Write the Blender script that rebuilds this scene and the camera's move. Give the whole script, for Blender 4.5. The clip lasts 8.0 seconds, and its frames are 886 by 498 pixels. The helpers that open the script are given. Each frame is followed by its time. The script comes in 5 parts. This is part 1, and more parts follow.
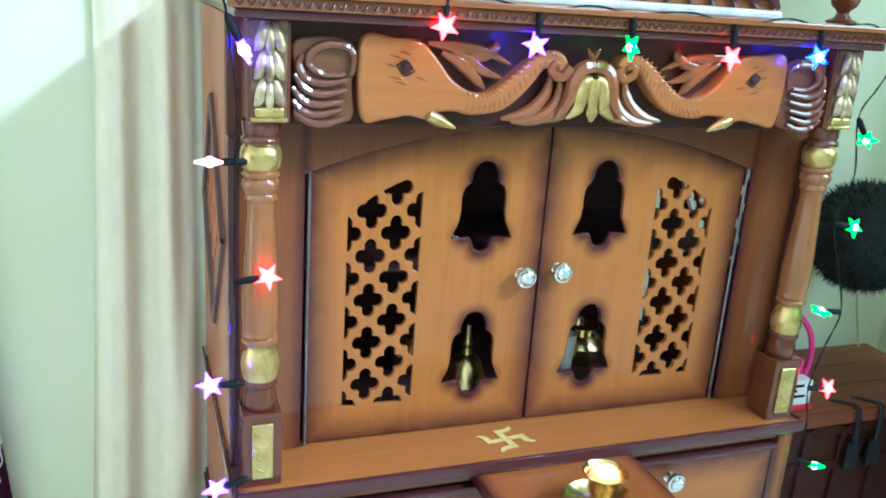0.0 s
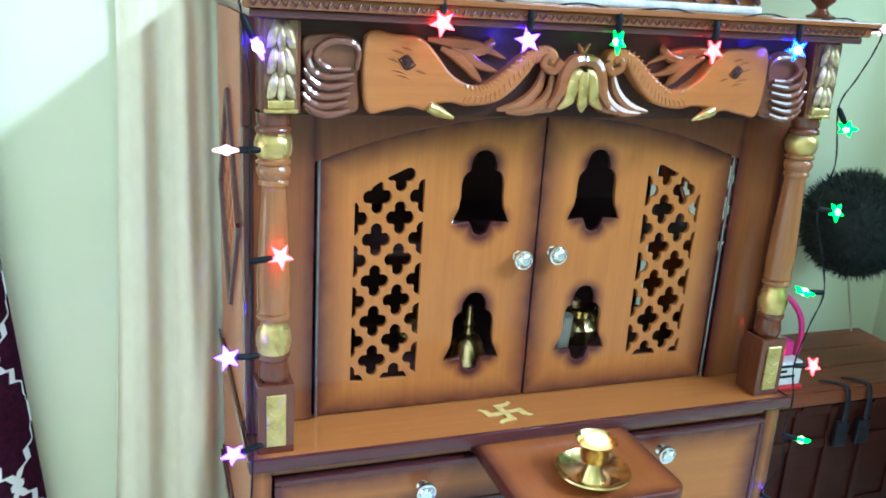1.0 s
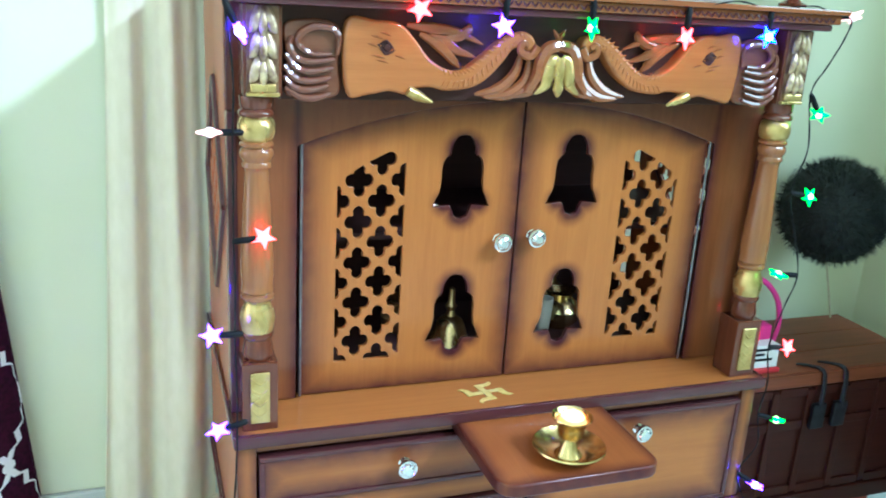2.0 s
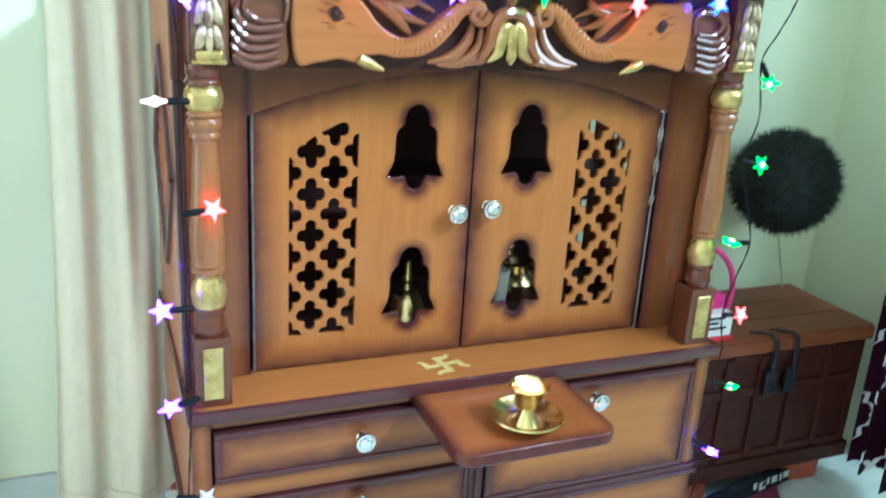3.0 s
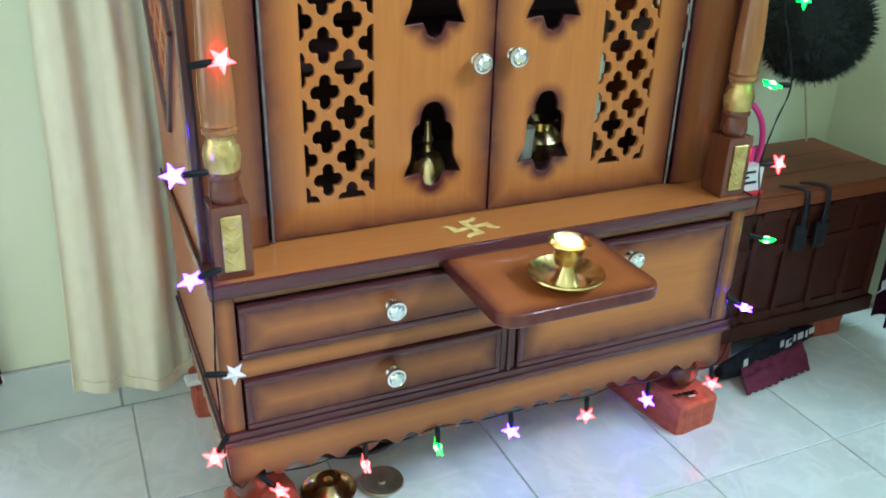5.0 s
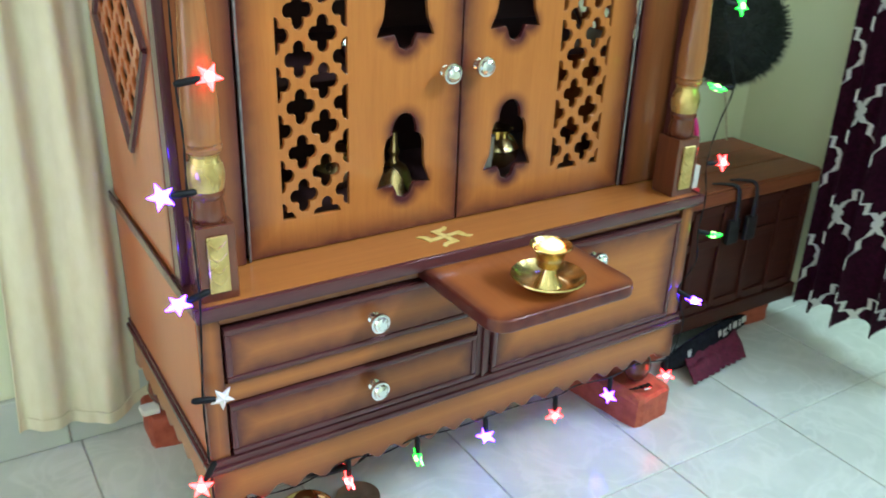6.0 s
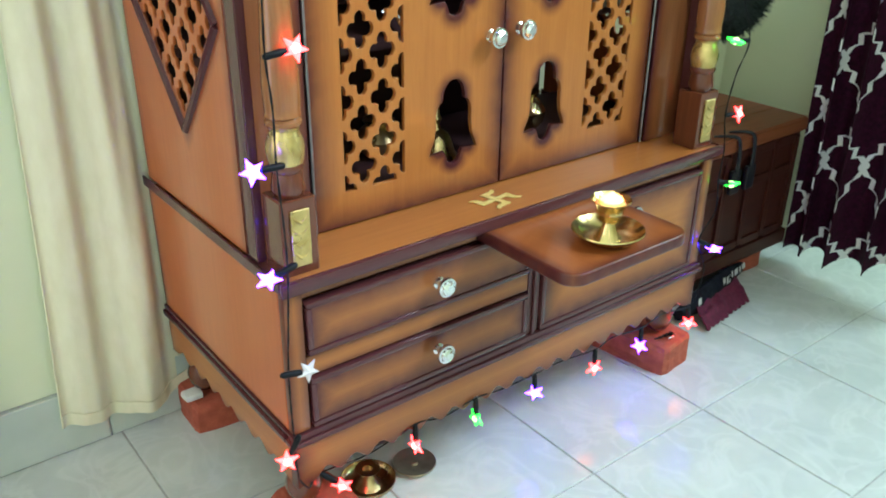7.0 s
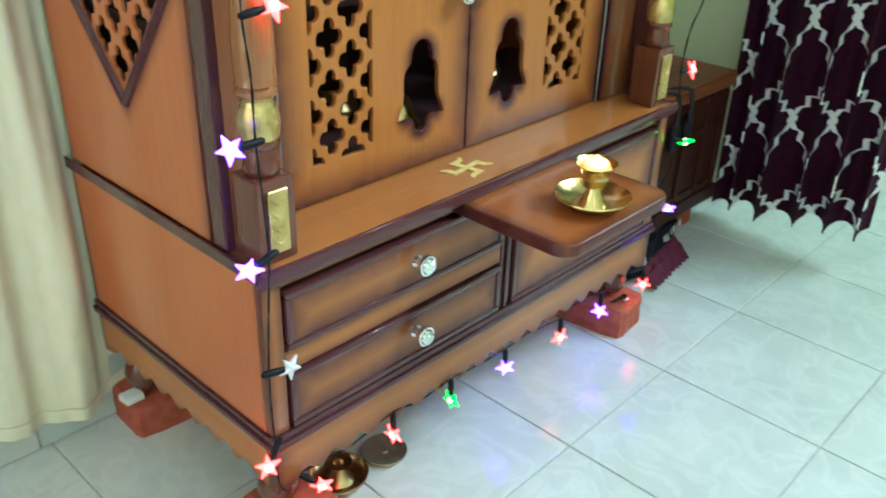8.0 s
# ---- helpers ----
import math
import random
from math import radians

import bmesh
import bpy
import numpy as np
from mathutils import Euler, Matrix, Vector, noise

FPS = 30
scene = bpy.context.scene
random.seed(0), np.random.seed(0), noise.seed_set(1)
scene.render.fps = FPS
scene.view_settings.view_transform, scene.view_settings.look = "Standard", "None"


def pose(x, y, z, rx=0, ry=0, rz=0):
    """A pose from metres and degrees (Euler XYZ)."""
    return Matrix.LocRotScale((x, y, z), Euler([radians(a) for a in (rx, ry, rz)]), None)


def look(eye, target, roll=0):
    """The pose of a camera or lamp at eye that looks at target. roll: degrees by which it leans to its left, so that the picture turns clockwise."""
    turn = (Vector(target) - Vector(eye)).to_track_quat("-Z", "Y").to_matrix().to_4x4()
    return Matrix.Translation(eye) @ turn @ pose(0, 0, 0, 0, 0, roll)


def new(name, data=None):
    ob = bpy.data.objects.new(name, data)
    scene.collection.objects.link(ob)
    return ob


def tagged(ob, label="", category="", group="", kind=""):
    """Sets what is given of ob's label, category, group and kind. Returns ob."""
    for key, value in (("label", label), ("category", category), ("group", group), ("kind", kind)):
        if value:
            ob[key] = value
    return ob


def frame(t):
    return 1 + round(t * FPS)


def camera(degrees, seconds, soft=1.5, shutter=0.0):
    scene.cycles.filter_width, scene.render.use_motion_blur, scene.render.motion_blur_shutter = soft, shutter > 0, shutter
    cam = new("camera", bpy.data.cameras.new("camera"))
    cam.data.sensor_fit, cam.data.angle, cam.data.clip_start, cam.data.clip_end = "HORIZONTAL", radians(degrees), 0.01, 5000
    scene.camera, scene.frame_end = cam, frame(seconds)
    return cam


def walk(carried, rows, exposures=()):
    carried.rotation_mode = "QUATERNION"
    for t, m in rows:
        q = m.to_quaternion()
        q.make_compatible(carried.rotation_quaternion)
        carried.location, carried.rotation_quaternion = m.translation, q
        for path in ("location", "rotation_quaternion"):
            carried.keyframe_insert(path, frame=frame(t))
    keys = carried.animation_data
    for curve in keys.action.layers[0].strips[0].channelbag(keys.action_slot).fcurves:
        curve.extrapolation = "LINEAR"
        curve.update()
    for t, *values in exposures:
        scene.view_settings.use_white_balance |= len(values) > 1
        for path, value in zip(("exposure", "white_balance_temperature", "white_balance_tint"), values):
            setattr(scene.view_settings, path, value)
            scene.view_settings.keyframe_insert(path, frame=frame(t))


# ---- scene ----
cam = camera(55.1, 8.0, soft=1.8, shutter=0.5)
PATH = [
    (0, (-0.137, -0.949, 1.085), (0.539, 0.84, 0.501), 4.0),
    (0.5, (-0.137, -0.999, 1.083), (0.542, 0.791, 0.504), 3.6),
    (1, (-0.148, -1.029, 1.087), (0.5, 0.77, 0.499), 3.5),
    (1.5, (-0.141, -1.063, 1.078), (0.494, 0.742, 0.496), 3.4),
    (1.7, (-0.141, -1.066, 1.077), (0.496, 0.741, 0.485), 3.4),
    (2.8, (-0.124, -1.077, 1.067), (0.630, 0.681, 0.468), 4.1),
    (3, (-0.129, -1.066, 1.059), (0.615, 0.681, 0.43), 3.6),
    (3.5, (-0.145, -1.019, 1.017), (0.568, 0.688, 0.259), 2.2),
    (4, (-0.139, -1.011, 0.992), (0.5, 0.677, 0.131), 1.2),
    (4.5, (-0.139, -1.006, 0.987), (0.512, 0.666, 0.104), 1.5),
    (4.7, (-0.143, -1.001, 0.985), (0.557, 0.666, 0.109), 1.5),
    (5.8, (-0.243, -0.946, 0.979), (0.628, 0.594, 0.154), 2.2),
    (6, (-0.274, -0.936, 0.98), (0.707, 0.594, 0.147), 2.1),
    (6.5, (-0.369, -0.904, 0.983), (0.68, 0.579, 0.145), 1.1),
    (7, (-0.445, -0.852, 0.967), (0.663, 0.562, 0.09), 0.6),
    (7.5, (-0.471, -0.768, 0.946), (0.713, 0.568, 0.045), 0.3),
    (8, (-0.488, -0.698, 0.94), (0.805, 0.497, -0.01), 1.9),
]
walk(cam, [(t, look(eye, target, roll)) for t, eye, target, roll in PATH], [(0, -0.18, 4700, 22), (3, -0.12, 4700, 21), (4.5, -0.36, 4850, 21), (6.5, -0.28, 5300, 24), (7.5, -0.36, 5200, 18), (8, -0.36, 5100, 14)])

# ---- world and lights ----
world = bpy.data.worlds.new("world")
scene.world = world
world.use_nodes = True
world.node_tree.nodes["Background"].inputs["Color"].default_value = (0.75, 0.9, 1.0, 1)
world.node_tree.nodes["Background"].inputs["Strength"].default_value = 0.3


def area(name, eye, target, sx, sy, power, color):
    data = bpy.data.lights.new(name, "AREA")
    data.shape, data.size, data.size_y, data.energy, data.color = "RECTANGLE", sx, sy, power, color
    ob = new(name, data)
    ob.matrix_world = look(eye, target)
    return ob


# a tube lamp high on the east wall, light of the next room through the doorway, and two added fill lamps, west and
# south, with no real source
area("tube_light", (1.50, -1.3, 2.3), (-1.0, -0.9, 1.5), 1.2, 0.10, 98, (0.92, 1.0, 0.95)).data.spread = radians(131)
area("doorway_light", (2.3, -1.1, 1.7), (0.9, -0.3, 0.0), 0.8, 1.2, 40, (0.76, 1.0, 0.80))
area("west_fill_light", (-1.42, 0.0, 0.80), (0.0, 0.2, 0.5), 0.7, 0.9, 5.6, (1.0, 0.74, 0.68))
area("south_fill_light", (-0.9, -2.5, 1.6), (-0.3, 0.4, 0.7), 1.0, 1.1, 4, (0.92, 0.98, 1.0))

# ---- materials ----


def links(m):
    m.use_nodes = True
    return m.node_tree.nodes, m.node_tree.links, m.node_tree.nodes["Principled BSDF"]


def ramp(nodes, stops):
    r = nodes.new("ShaderNodeValToRGB")
    e = r.color_ramp.elements
    while len(e) < len(stops):
        e.new(0.5)
    for el, (p, c) in zip(e, stops):
        el.position, el.color = p, (*c, 1)
    return r


def math_node(nodes, link, op, a, b=None, clamp=False):
    n = nodes.new("ShaderNodeMath")
    n.operation, n.use_clamp = op, clamp
    for i, v in enumerate((a, b)):
        if v is None:
            continue
        if isinstance(v, (int, float)):
            n.inputs[i].default_value = v
        else:
            link.new(v, n.inputs[i])
    return n.outputs[0]


def coords(nodes, link, scale=(1, 1, 1)):
    tc = nodes.new("ShaderNodeTexCoord")
    mp = nodes.new("ShaderNodeMapping")
    mp.inputs["Scale"].default_value = scale
    link.new(tc.outputs["Object"], mp.inputs["Vector"])
    return mp.outputs["Vector"], tc.outputs["Object"]


def noise_node(nodes, link, vec, scale, detail=3, rough=0.5):
    n = nodes.new("ShaderNodeTexNoise")
    n.inputs["Scale"].default_value, n.inputs["Detail"].default_value, n.inputs["Roughness"].default_value = scale, detail, rough
    link.new(vec, n.inputs["Vector"])
    return n.outputs["Fac"]


def bump(nodes, link, bsdf, fac, strength, dist=0.002):
    b = nodes.new("ShaderNodeBump")
    b.inputs["Strength"].default_value, b.inputs["Distance"].default_value = strength, dist
    link.new(fac, b.inputs["Height"])
    link.new(b.outputs["Normal"], bsdf.inputs["Normal"])


def plain(name, c1, c2, scale=30, rough=0.5, metal=0.0, relief=0.1, stretch=(1, 1, 1), spread=0.12, coat=0.0):
    """Two tones mixed by noise, with uneven gloss and fine relief."""
    m = bpy.data.materials.new(name)
    nodes, link, b = links(m)
    vec, _ = coords(nodes, link, stretch)
    f = noise_node(nodes, link, vec, scale, 4)
    r = ramp(nodes, [(0.3, c1), (0.7, c2)])
    link.new(f, r.inputs["Fac"])
    link.new(r.outputs["Color"], b.inputs["Base Color"])
    f2 = noise_node(nodes, link, vec, scale * 0.3, 2)
    link.new(math_node(nodes, link, "MULTIPLY_ADD", f2, spread), b.inputs["Roughness"])
    b.inputs["Roughness"].links[0].from_node.inputs[2].default_value = max(0.02, rough - spread / 2)
    b.inputs["Metallic"].default_value = metal
    b.inputs["Coat Weight"].default_value = coat
    b.inputs["Coat Roughness"].default_value = 0.12
    if relief:
        bump(nodes, link, b, noise_node(nodes, link, vec, scale * 3, 3), relief, 0.001)
    return m


HONEY, HONEY2, STAIN = (0.355, 0.123, 0.023), (0.455, 0.170, 0.034), (0.058, 0.009, 0.014)


def wood(name, grain="z", light=HONEY2, dark=HONEY, stain=None, rough=0.3, coat=0.5):
    """Varnished wood with fine grain; stain(x, y, z, M) gives a 0..1 mask of the sprayed dark edging and other
    darkening.
    """
    m = bpy.data.materials.new(name)
    nodes, link, b = links(m)
    s = {"x": (1.2, 26, 26), "y": (26, 1.2, 26), "z": (26, 26, 1.2)}[grain]
    vec, raw = coords(nodes, link, s)
    f = noise_node(nodes, link, vec, 4.5, 6, 0.65)
    r = ramp(nodes, [(0.18, dark), (0.5, tuple((a + c) / 2 for a, c in zip(dark, light))), (0.85, light)])
    link.new(f, r.inputs["Fac"])
    fine = nodes.new("ShaderNodeTexNoise")
    fine.inputs["Scale"].default_value, fine.inputs["Detail"].default_value = 22, 3
    link.new(vec, fine.inputs["Vector"])
    mul = nodes.new("ShaderNodeMix")
    mul.data_type, mul.blend_type = "RGBA", "MULTIPLY"
    mul.inputs[0].default_value = 0.12
    link.new(r.outputs["Color"], mul.inputs[6])
    r2 = ramp(nodes, [(0.35, (0.6, 0.5, 0.45)), (0.55, (1, 1, 1))])
    link.new(fine.outputs["Fac"], r2.inputs["Fac"])
    link.new(r2.outputs["Color"], mul.inputs[7])
    out = mul.outputs[2]
    if stain:
        sep = nodes.new("ShaderNodeSeparateXYZ")
        link.new(raw, sep.inputs[0])

        def M(op, a, c=None, clamp=False):
            return math_node(nodes, link, op, a, c, clamp)

        mask = stain(sep.outputs[0], sep.outputs[1], sep.outputs[2], M)
        wob = noise_node(nodes, link, raw, 40, 2)
        mask = M("MULTIPLY", mask, M("ADD", M("MULTIPLY", wob, 0.5), 0.7), True)
        mix = nodes.new("ShaderNodeMix")
        mix.data_type = "RGBA"
        link.new(mask, mix.inputs[0])
        link.new(out, mix.inputs[6])
        mix.inputs[7].default_value = (*STAIN, 1)
        out = mix.outputs[2]
    link.new(out, b.inputs["Base Color"])
    b.inputs["Roughness"].default_value = rough
    b.inputs["Specular IOR Level"].default_value = 0.2
    b.inputs["Coat Weight"].default_value, b.inputs["Coat Roughness"].default_value = coat, 0.1 if coat < 0.55 else 0.04
    bump(nodes, link, b, f, 0.06, 0.001)
    return m


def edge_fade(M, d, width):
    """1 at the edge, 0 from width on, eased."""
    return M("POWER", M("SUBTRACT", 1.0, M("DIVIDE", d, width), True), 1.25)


def rect_stain(x0, x1, z0, z1, width, axis="x"):
    def f(x, y, z, M):
        h = x if axis == "x" else y
        d = M("MINIMUM", M("MINIMUM", M("SUBTRACT", h, x0), M("SUBTRACT", x1, h)), M("MINIMUM", M("SUBTRACT", z, z0), M("SUBTRACT", z1, z)))
        return edge_fade(M, M("MAXIMUM", d, 0.0), width)
    return f


CX = 0.405  # middle of the cabinet


def door_stain_shade(x, y, z, M):
    """Dark spray along the doors' edges and round the four bell openings; the top also carries the arch's painted
    shadow.
    """
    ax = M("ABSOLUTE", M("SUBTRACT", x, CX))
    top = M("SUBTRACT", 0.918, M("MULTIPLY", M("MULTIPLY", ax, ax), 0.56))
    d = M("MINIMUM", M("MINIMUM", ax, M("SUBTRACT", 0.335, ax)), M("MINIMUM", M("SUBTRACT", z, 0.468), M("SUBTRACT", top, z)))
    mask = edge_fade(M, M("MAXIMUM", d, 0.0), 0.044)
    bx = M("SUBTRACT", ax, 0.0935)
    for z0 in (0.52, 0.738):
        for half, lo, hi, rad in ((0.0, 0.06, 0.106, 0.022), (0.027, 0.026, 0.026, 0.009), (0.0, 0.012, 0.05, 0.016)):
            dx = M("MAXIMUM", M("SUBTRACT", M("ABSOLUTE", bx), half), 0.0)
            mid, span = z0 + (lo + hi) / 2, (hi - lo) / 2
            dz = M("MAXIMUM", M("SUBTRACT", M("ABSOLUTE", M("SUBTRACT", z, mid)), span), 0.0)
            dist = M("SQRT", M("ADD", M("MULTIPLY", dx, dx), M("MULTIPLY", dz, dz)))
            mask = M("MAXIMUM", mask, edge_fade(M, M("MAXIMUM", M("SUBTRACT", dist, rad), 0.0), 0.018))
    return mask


wood_dark = wood("dark_stained_wood", "x", (0.098, 0.030, 0.031), (0.066, 0.018, 0.021), rough=0.25, coat=0.6)
wood_dark_z = wood("dark_stained_wood_z", "z", (0.098, 0.030, 0.031), (0.066, 0.018, 0.021), rough=0.25, coat=0.6)
wood_red = wood("red_brown_wood", "x", (0.28, 0.100, 0.028), (0.17, 0.055, 0.017), rough=0.22, coat=0.8)
wood_red_z = wood("red_brown_wood_z", "z", (0.15, 0.043, 0.017), (0.092, 0.026, 0.012), rough=0.2, coat=0.8)
wood_carved = wood("carved_wood", "x", (0.31, 0.108, 0.029), (0.19, 0.062, 0.018), rough=0.16, coat=0.9)
wood_head = wood("carved_honey_wood", "x", (0.42, 0.156, 0.036), (0.31, 0.108, 0.025), rough=0.2, coat=0.8)
wood_ear = wood("dark_carved_wood", "x", (0.19, 0.068, 0.030), (0.12, 0.040, 0.020), rough=0.16, coat=0.9)
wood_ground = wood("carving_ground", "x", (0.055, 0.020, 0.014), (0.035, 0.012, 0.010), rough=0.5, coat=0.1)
# the dimness inside the cabinet is put into this wood's colour
wood_inside = wood("shaded_inner_wood", "x", (0.075, 0.036, 0.034), (0.050, 0.024, 0.024), rough=0.5, coat=0.1)
wood_trunk = wood("old_trunk_wood", "x", (0.060, 0.014, 0.007), (0.026, 0.006, 0.004), rough=0.55, coat=0.05)
wood_trunk.node_tree.nodes["Principled BSDF"].inputs["Specular IOR Level"].default_value = 0.2
door_wood = wood("door_wood", "z", stain=door_stain_shade)
gold_paint = plain("gold_paint", (0.44, 0.31, 0.085), (0.68, 0.52, 0.19), 60, 0.28, 0.7, 0.15)
gold_worn = plain("worn_gold_paint", (0.16, 0.085, 0.045), (0.66, 0.54, 0.29), 75, 0.36, 0.5, 0.2)
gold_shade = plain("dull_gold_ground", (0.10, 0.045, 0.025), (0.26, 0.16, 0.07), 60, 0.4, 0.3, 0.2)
flat_gold = plain("flat_gold_paint", (0.72, 0.54, 0.13), (0.88, 0.72, 0.26), 90, 0.35, 0.25, 0.1)
brass = plain("brass", (0.62, 0.46, 0.17), (0.85, 0.68, 0.32), 25, 0.2, 1.0, 0.06)
brass_dark = plain("tarnished_brass", (0.40, 0.27, 0.12), (0.72, 0.55, 0.27), 30, 0.28, 1.0, 0.08)
tin = plain("tarnished_tin", (0.36, 0.31, 0.22), (0.58, 0.50, 0.36), 30, 0.33, 0.85, 0.06)
chrome = plain("chrome", (0.75, 0.76, 0.78), (0.9, 0.9, 0.9), 40, 0.08, 1.0, 0.0)
steel = plain("dull_steel", (0.20, 0.19, 0.21), (0.30, 0.29, 0.31), 50, 0.40, 0.9, 0.0)
gloss_strip = plain("gloss_strip", (0.6, 0.6, 0.62), (0.85, 0.85, 0.85), 70, 0.3, 0.6, 0.25)
brick_mat = plain("red_brick", (0.30, 0.060, 0.030), (0.44, 0.105, 0.052), 55, 0.85, 0, 0.8)
wall_mat = plain("green_white_paint", (0.74, 0.77, 0.52), (0.78, 0.80, 0.57), 5, 0.6, 0, 0.12)
ceiling_mat = plain("ceiling_paint", (0.78, 0.8, 0.76), (0.82, 0.84, 0.8), 6, 0.8, 0, 0.1)
skirting_mat = plain("skirting_tile", (0.50, 0.55, 0.50), (0.60, 0.64, 0.58), 9, 0.3, 0, 0.05)
grout_mat = plain("grout", (0.36, 0.37, 0.34), (0.54, 0.55, 0.51), 80, 0.9, 0, 0.3)
cream_cloth = plain("cream_cloth", (0.74, 0.69, 0.48), (0.80, 0.75, 0.55), 60, 0.85, 0, 0.25, (1, 1, 0.4))
black_rubber = plain("black_plastic", (0.005, 0.006, 0.007), (0.010, 0.011, 0.012), 60, 0.5, 0, 0.05)
black_rubber.node_tree.nodes["Principled BSDF"].inputs["Specular IOR Level"].default_value = 0.15
iron_mat = plain("black_iron", (0.012, 0.012, 0.016), (0.03, 0.03, 0.035), 50, 0.45, 0.5, 0.3)
pink_plastic = plain("pink_plastic", (0.62, 0.02, 0.20), (0.72, 0.04, 0.27), 20, 0.3, 0, 0.0)
paper_white = plain("white_card", (0.7, 0.7, 0.66), (0.8, 0.8, 0.76), 20, 0.6, 0, 0.05)
red_plastic = plain("red_plastic", (0.5, 0.02, 0.03), (0.6, 0.03, 0.04), 20, 0.35, 0, 0.0)
maroon_cloth = plain("maroon_cloth", (0.07, 0.004, 0.020), (0.13, 0.009, 0.036), 90, 0.85, 0, 0.5)
black_cloth = plain("black_cloth", (0.006, 0.006, 0.010), (0.014, 0.015, 0.020), 90, 0.85, 0, 0.4)
black_cloth.node_tree.nodes["Principled BSDF"].inputs["Specular IOR Level"].default_value = 0.1
grass_mat = plain("dark_green_fibre", (0.003, 0.006, 0.005), (0.010, 0.018, 0.014), 50, 0.7, 0, 0.0)
stick_mat = plain("pale_stick", (0.45, 0.40, 0.25), (0.6, 0.55, 0.35), 40, 0.6, 0, 0.1)
wax = plain("ghee", (0.75, 0.55, 0.2), (0.85, 0.65, 0.3), 30, 0.3, 0, 0.0)


def tile_material():
    """Glazed off-white floor tile with faint clouded veins, each tile shifted by its own random."""
    m = bpy.data.materials.new("floor_tile")
    nodes, link, b = links(m)
    tc = nodes.new("ShaderNodeTexCoord")
    info = nodes.new("ShaderNodeObjectInfo")
    add = nodes.new("ShaderNodeVectorMath")
    add.operation = "MULTIPLY_ADD"
    link.new(info.outputs["Random"], add.inputs[0])
    add.inputs[1].default_value = (37, 21, 9)
    link.new(tc.outputs["Object"], add.inputs[2])
    n1 = noise_node(nodes, link, add.outputs[0], 7, 4, 0.6)
    n2 = nodes.new("ShaderNodeTexNoise")
    n2.inputs["Scale"].default_value, n2.inputs["Detail"].default_value, n2.inputs["Distortion"].default_value = 9, 3, 1.5
    link.new(add.outputs[0], n2.inputs["Vector"])
    vein = math_node(nodes, link, "ABSOLUTE", math_node(nodes, link, "SUBTRACT", n2.outputs["Fac"], 0.5))
    v = math_node(nodes, link, "SUBTRACT", 1.0, math_node(nodes, link, "MULTIPLY", vein, 14), True)
    r = ramp(nodes, [(0.3, (0.56, 0.60, 0.56)), (0.7, (0.68, 0.71, 0.66))])
    link.new(n1, r.inputs["Fac"])
    mix = nodes.new("ShaderNodeMix")
    mix.data_type = "RGBA"
    link.new(math_node(nodes, link, "MULTIPLY", v, 0.30), mix.inputs[0])
    link.new(r.outputs["Color"], mix.inputs[6])
    mix.inputs[7].default_value = (0.80, 0.82, 0.78, 1)
    link.new(mix.outputs[2], b.inputs["Base Color"])
    link.new(math_node(nodes, link, "ADD", math_node(nodes, link, "MULTIPLY", n1, 0.15), 0.12), b.inputs["Roughness"])
    bump(nodes, link, b, n1, 0.03, 0.001)
    return m


tile_mat = tile_material()


def glow(name, color, strength):
    m = bpy.data.materials.new(name)
    nodes, link, b = links(m)
    b.inputs["Base Color"].default_value = (*[0.25 + 0.5 * c for c in color], 1)
    b.inputs["Roughness"].default_value = 0.15
    b.inputs["Emission Color"].default_value = (*color, 1)
    b.inputs["Emission Strength"].default_value = strength
    return m


GLOW = {
    "red": glow("red_led", (1.0, 0.012, 0.005), 34.0),
    "green": glow("green_led", (0.035, 1.0, 0.0), 5.5),
    "purple": glow("purple_led", (0.085, 0.022, 1.0), 60.0),
    "blue": glow("blue_led", (0.03, 0.02, 1.0), 80.0),
    "warm": glow("warm_led", (1.0, 0.50, 0.36), 3.0),
    "clear": glow("clear_led", (0.85, 0.78, 0.78), 0.06),
}
CORE = {
    "red": glow("red_core", (1.0, 0.42, 0.28), 6.0),
    "green": glow("green_core", (0.45, 1.0, 0.15), 6.0),
    "purple": glow("purple_core", (0.72, 0.62, 1.0), 8.0),
    "blue": glow("blue_core", (0.6, 0.7, 1.0), 6.0),
    "warm": glow("warm_core", (1.0, 0.85, 0.75), 1.6),
}
flame_mat = glow("flame", (1.0, 0.36, 0.06), 9.0)


def crystal_material():
    m = bpy.data.materials.new("crystal_glass")
    nodes, link, b = links(m)
    b.inputs["Base Color"].default_value = (0.80, 0.86, 0.84, 1)
    b.inputs["Metallic"].default_value = 0.75  # foil-backed
    b.inputs["Roughness"].default_value = 0.05
    b.inputs["IOR"].default_value = 1.6
    return m


crystal = crystal_material()


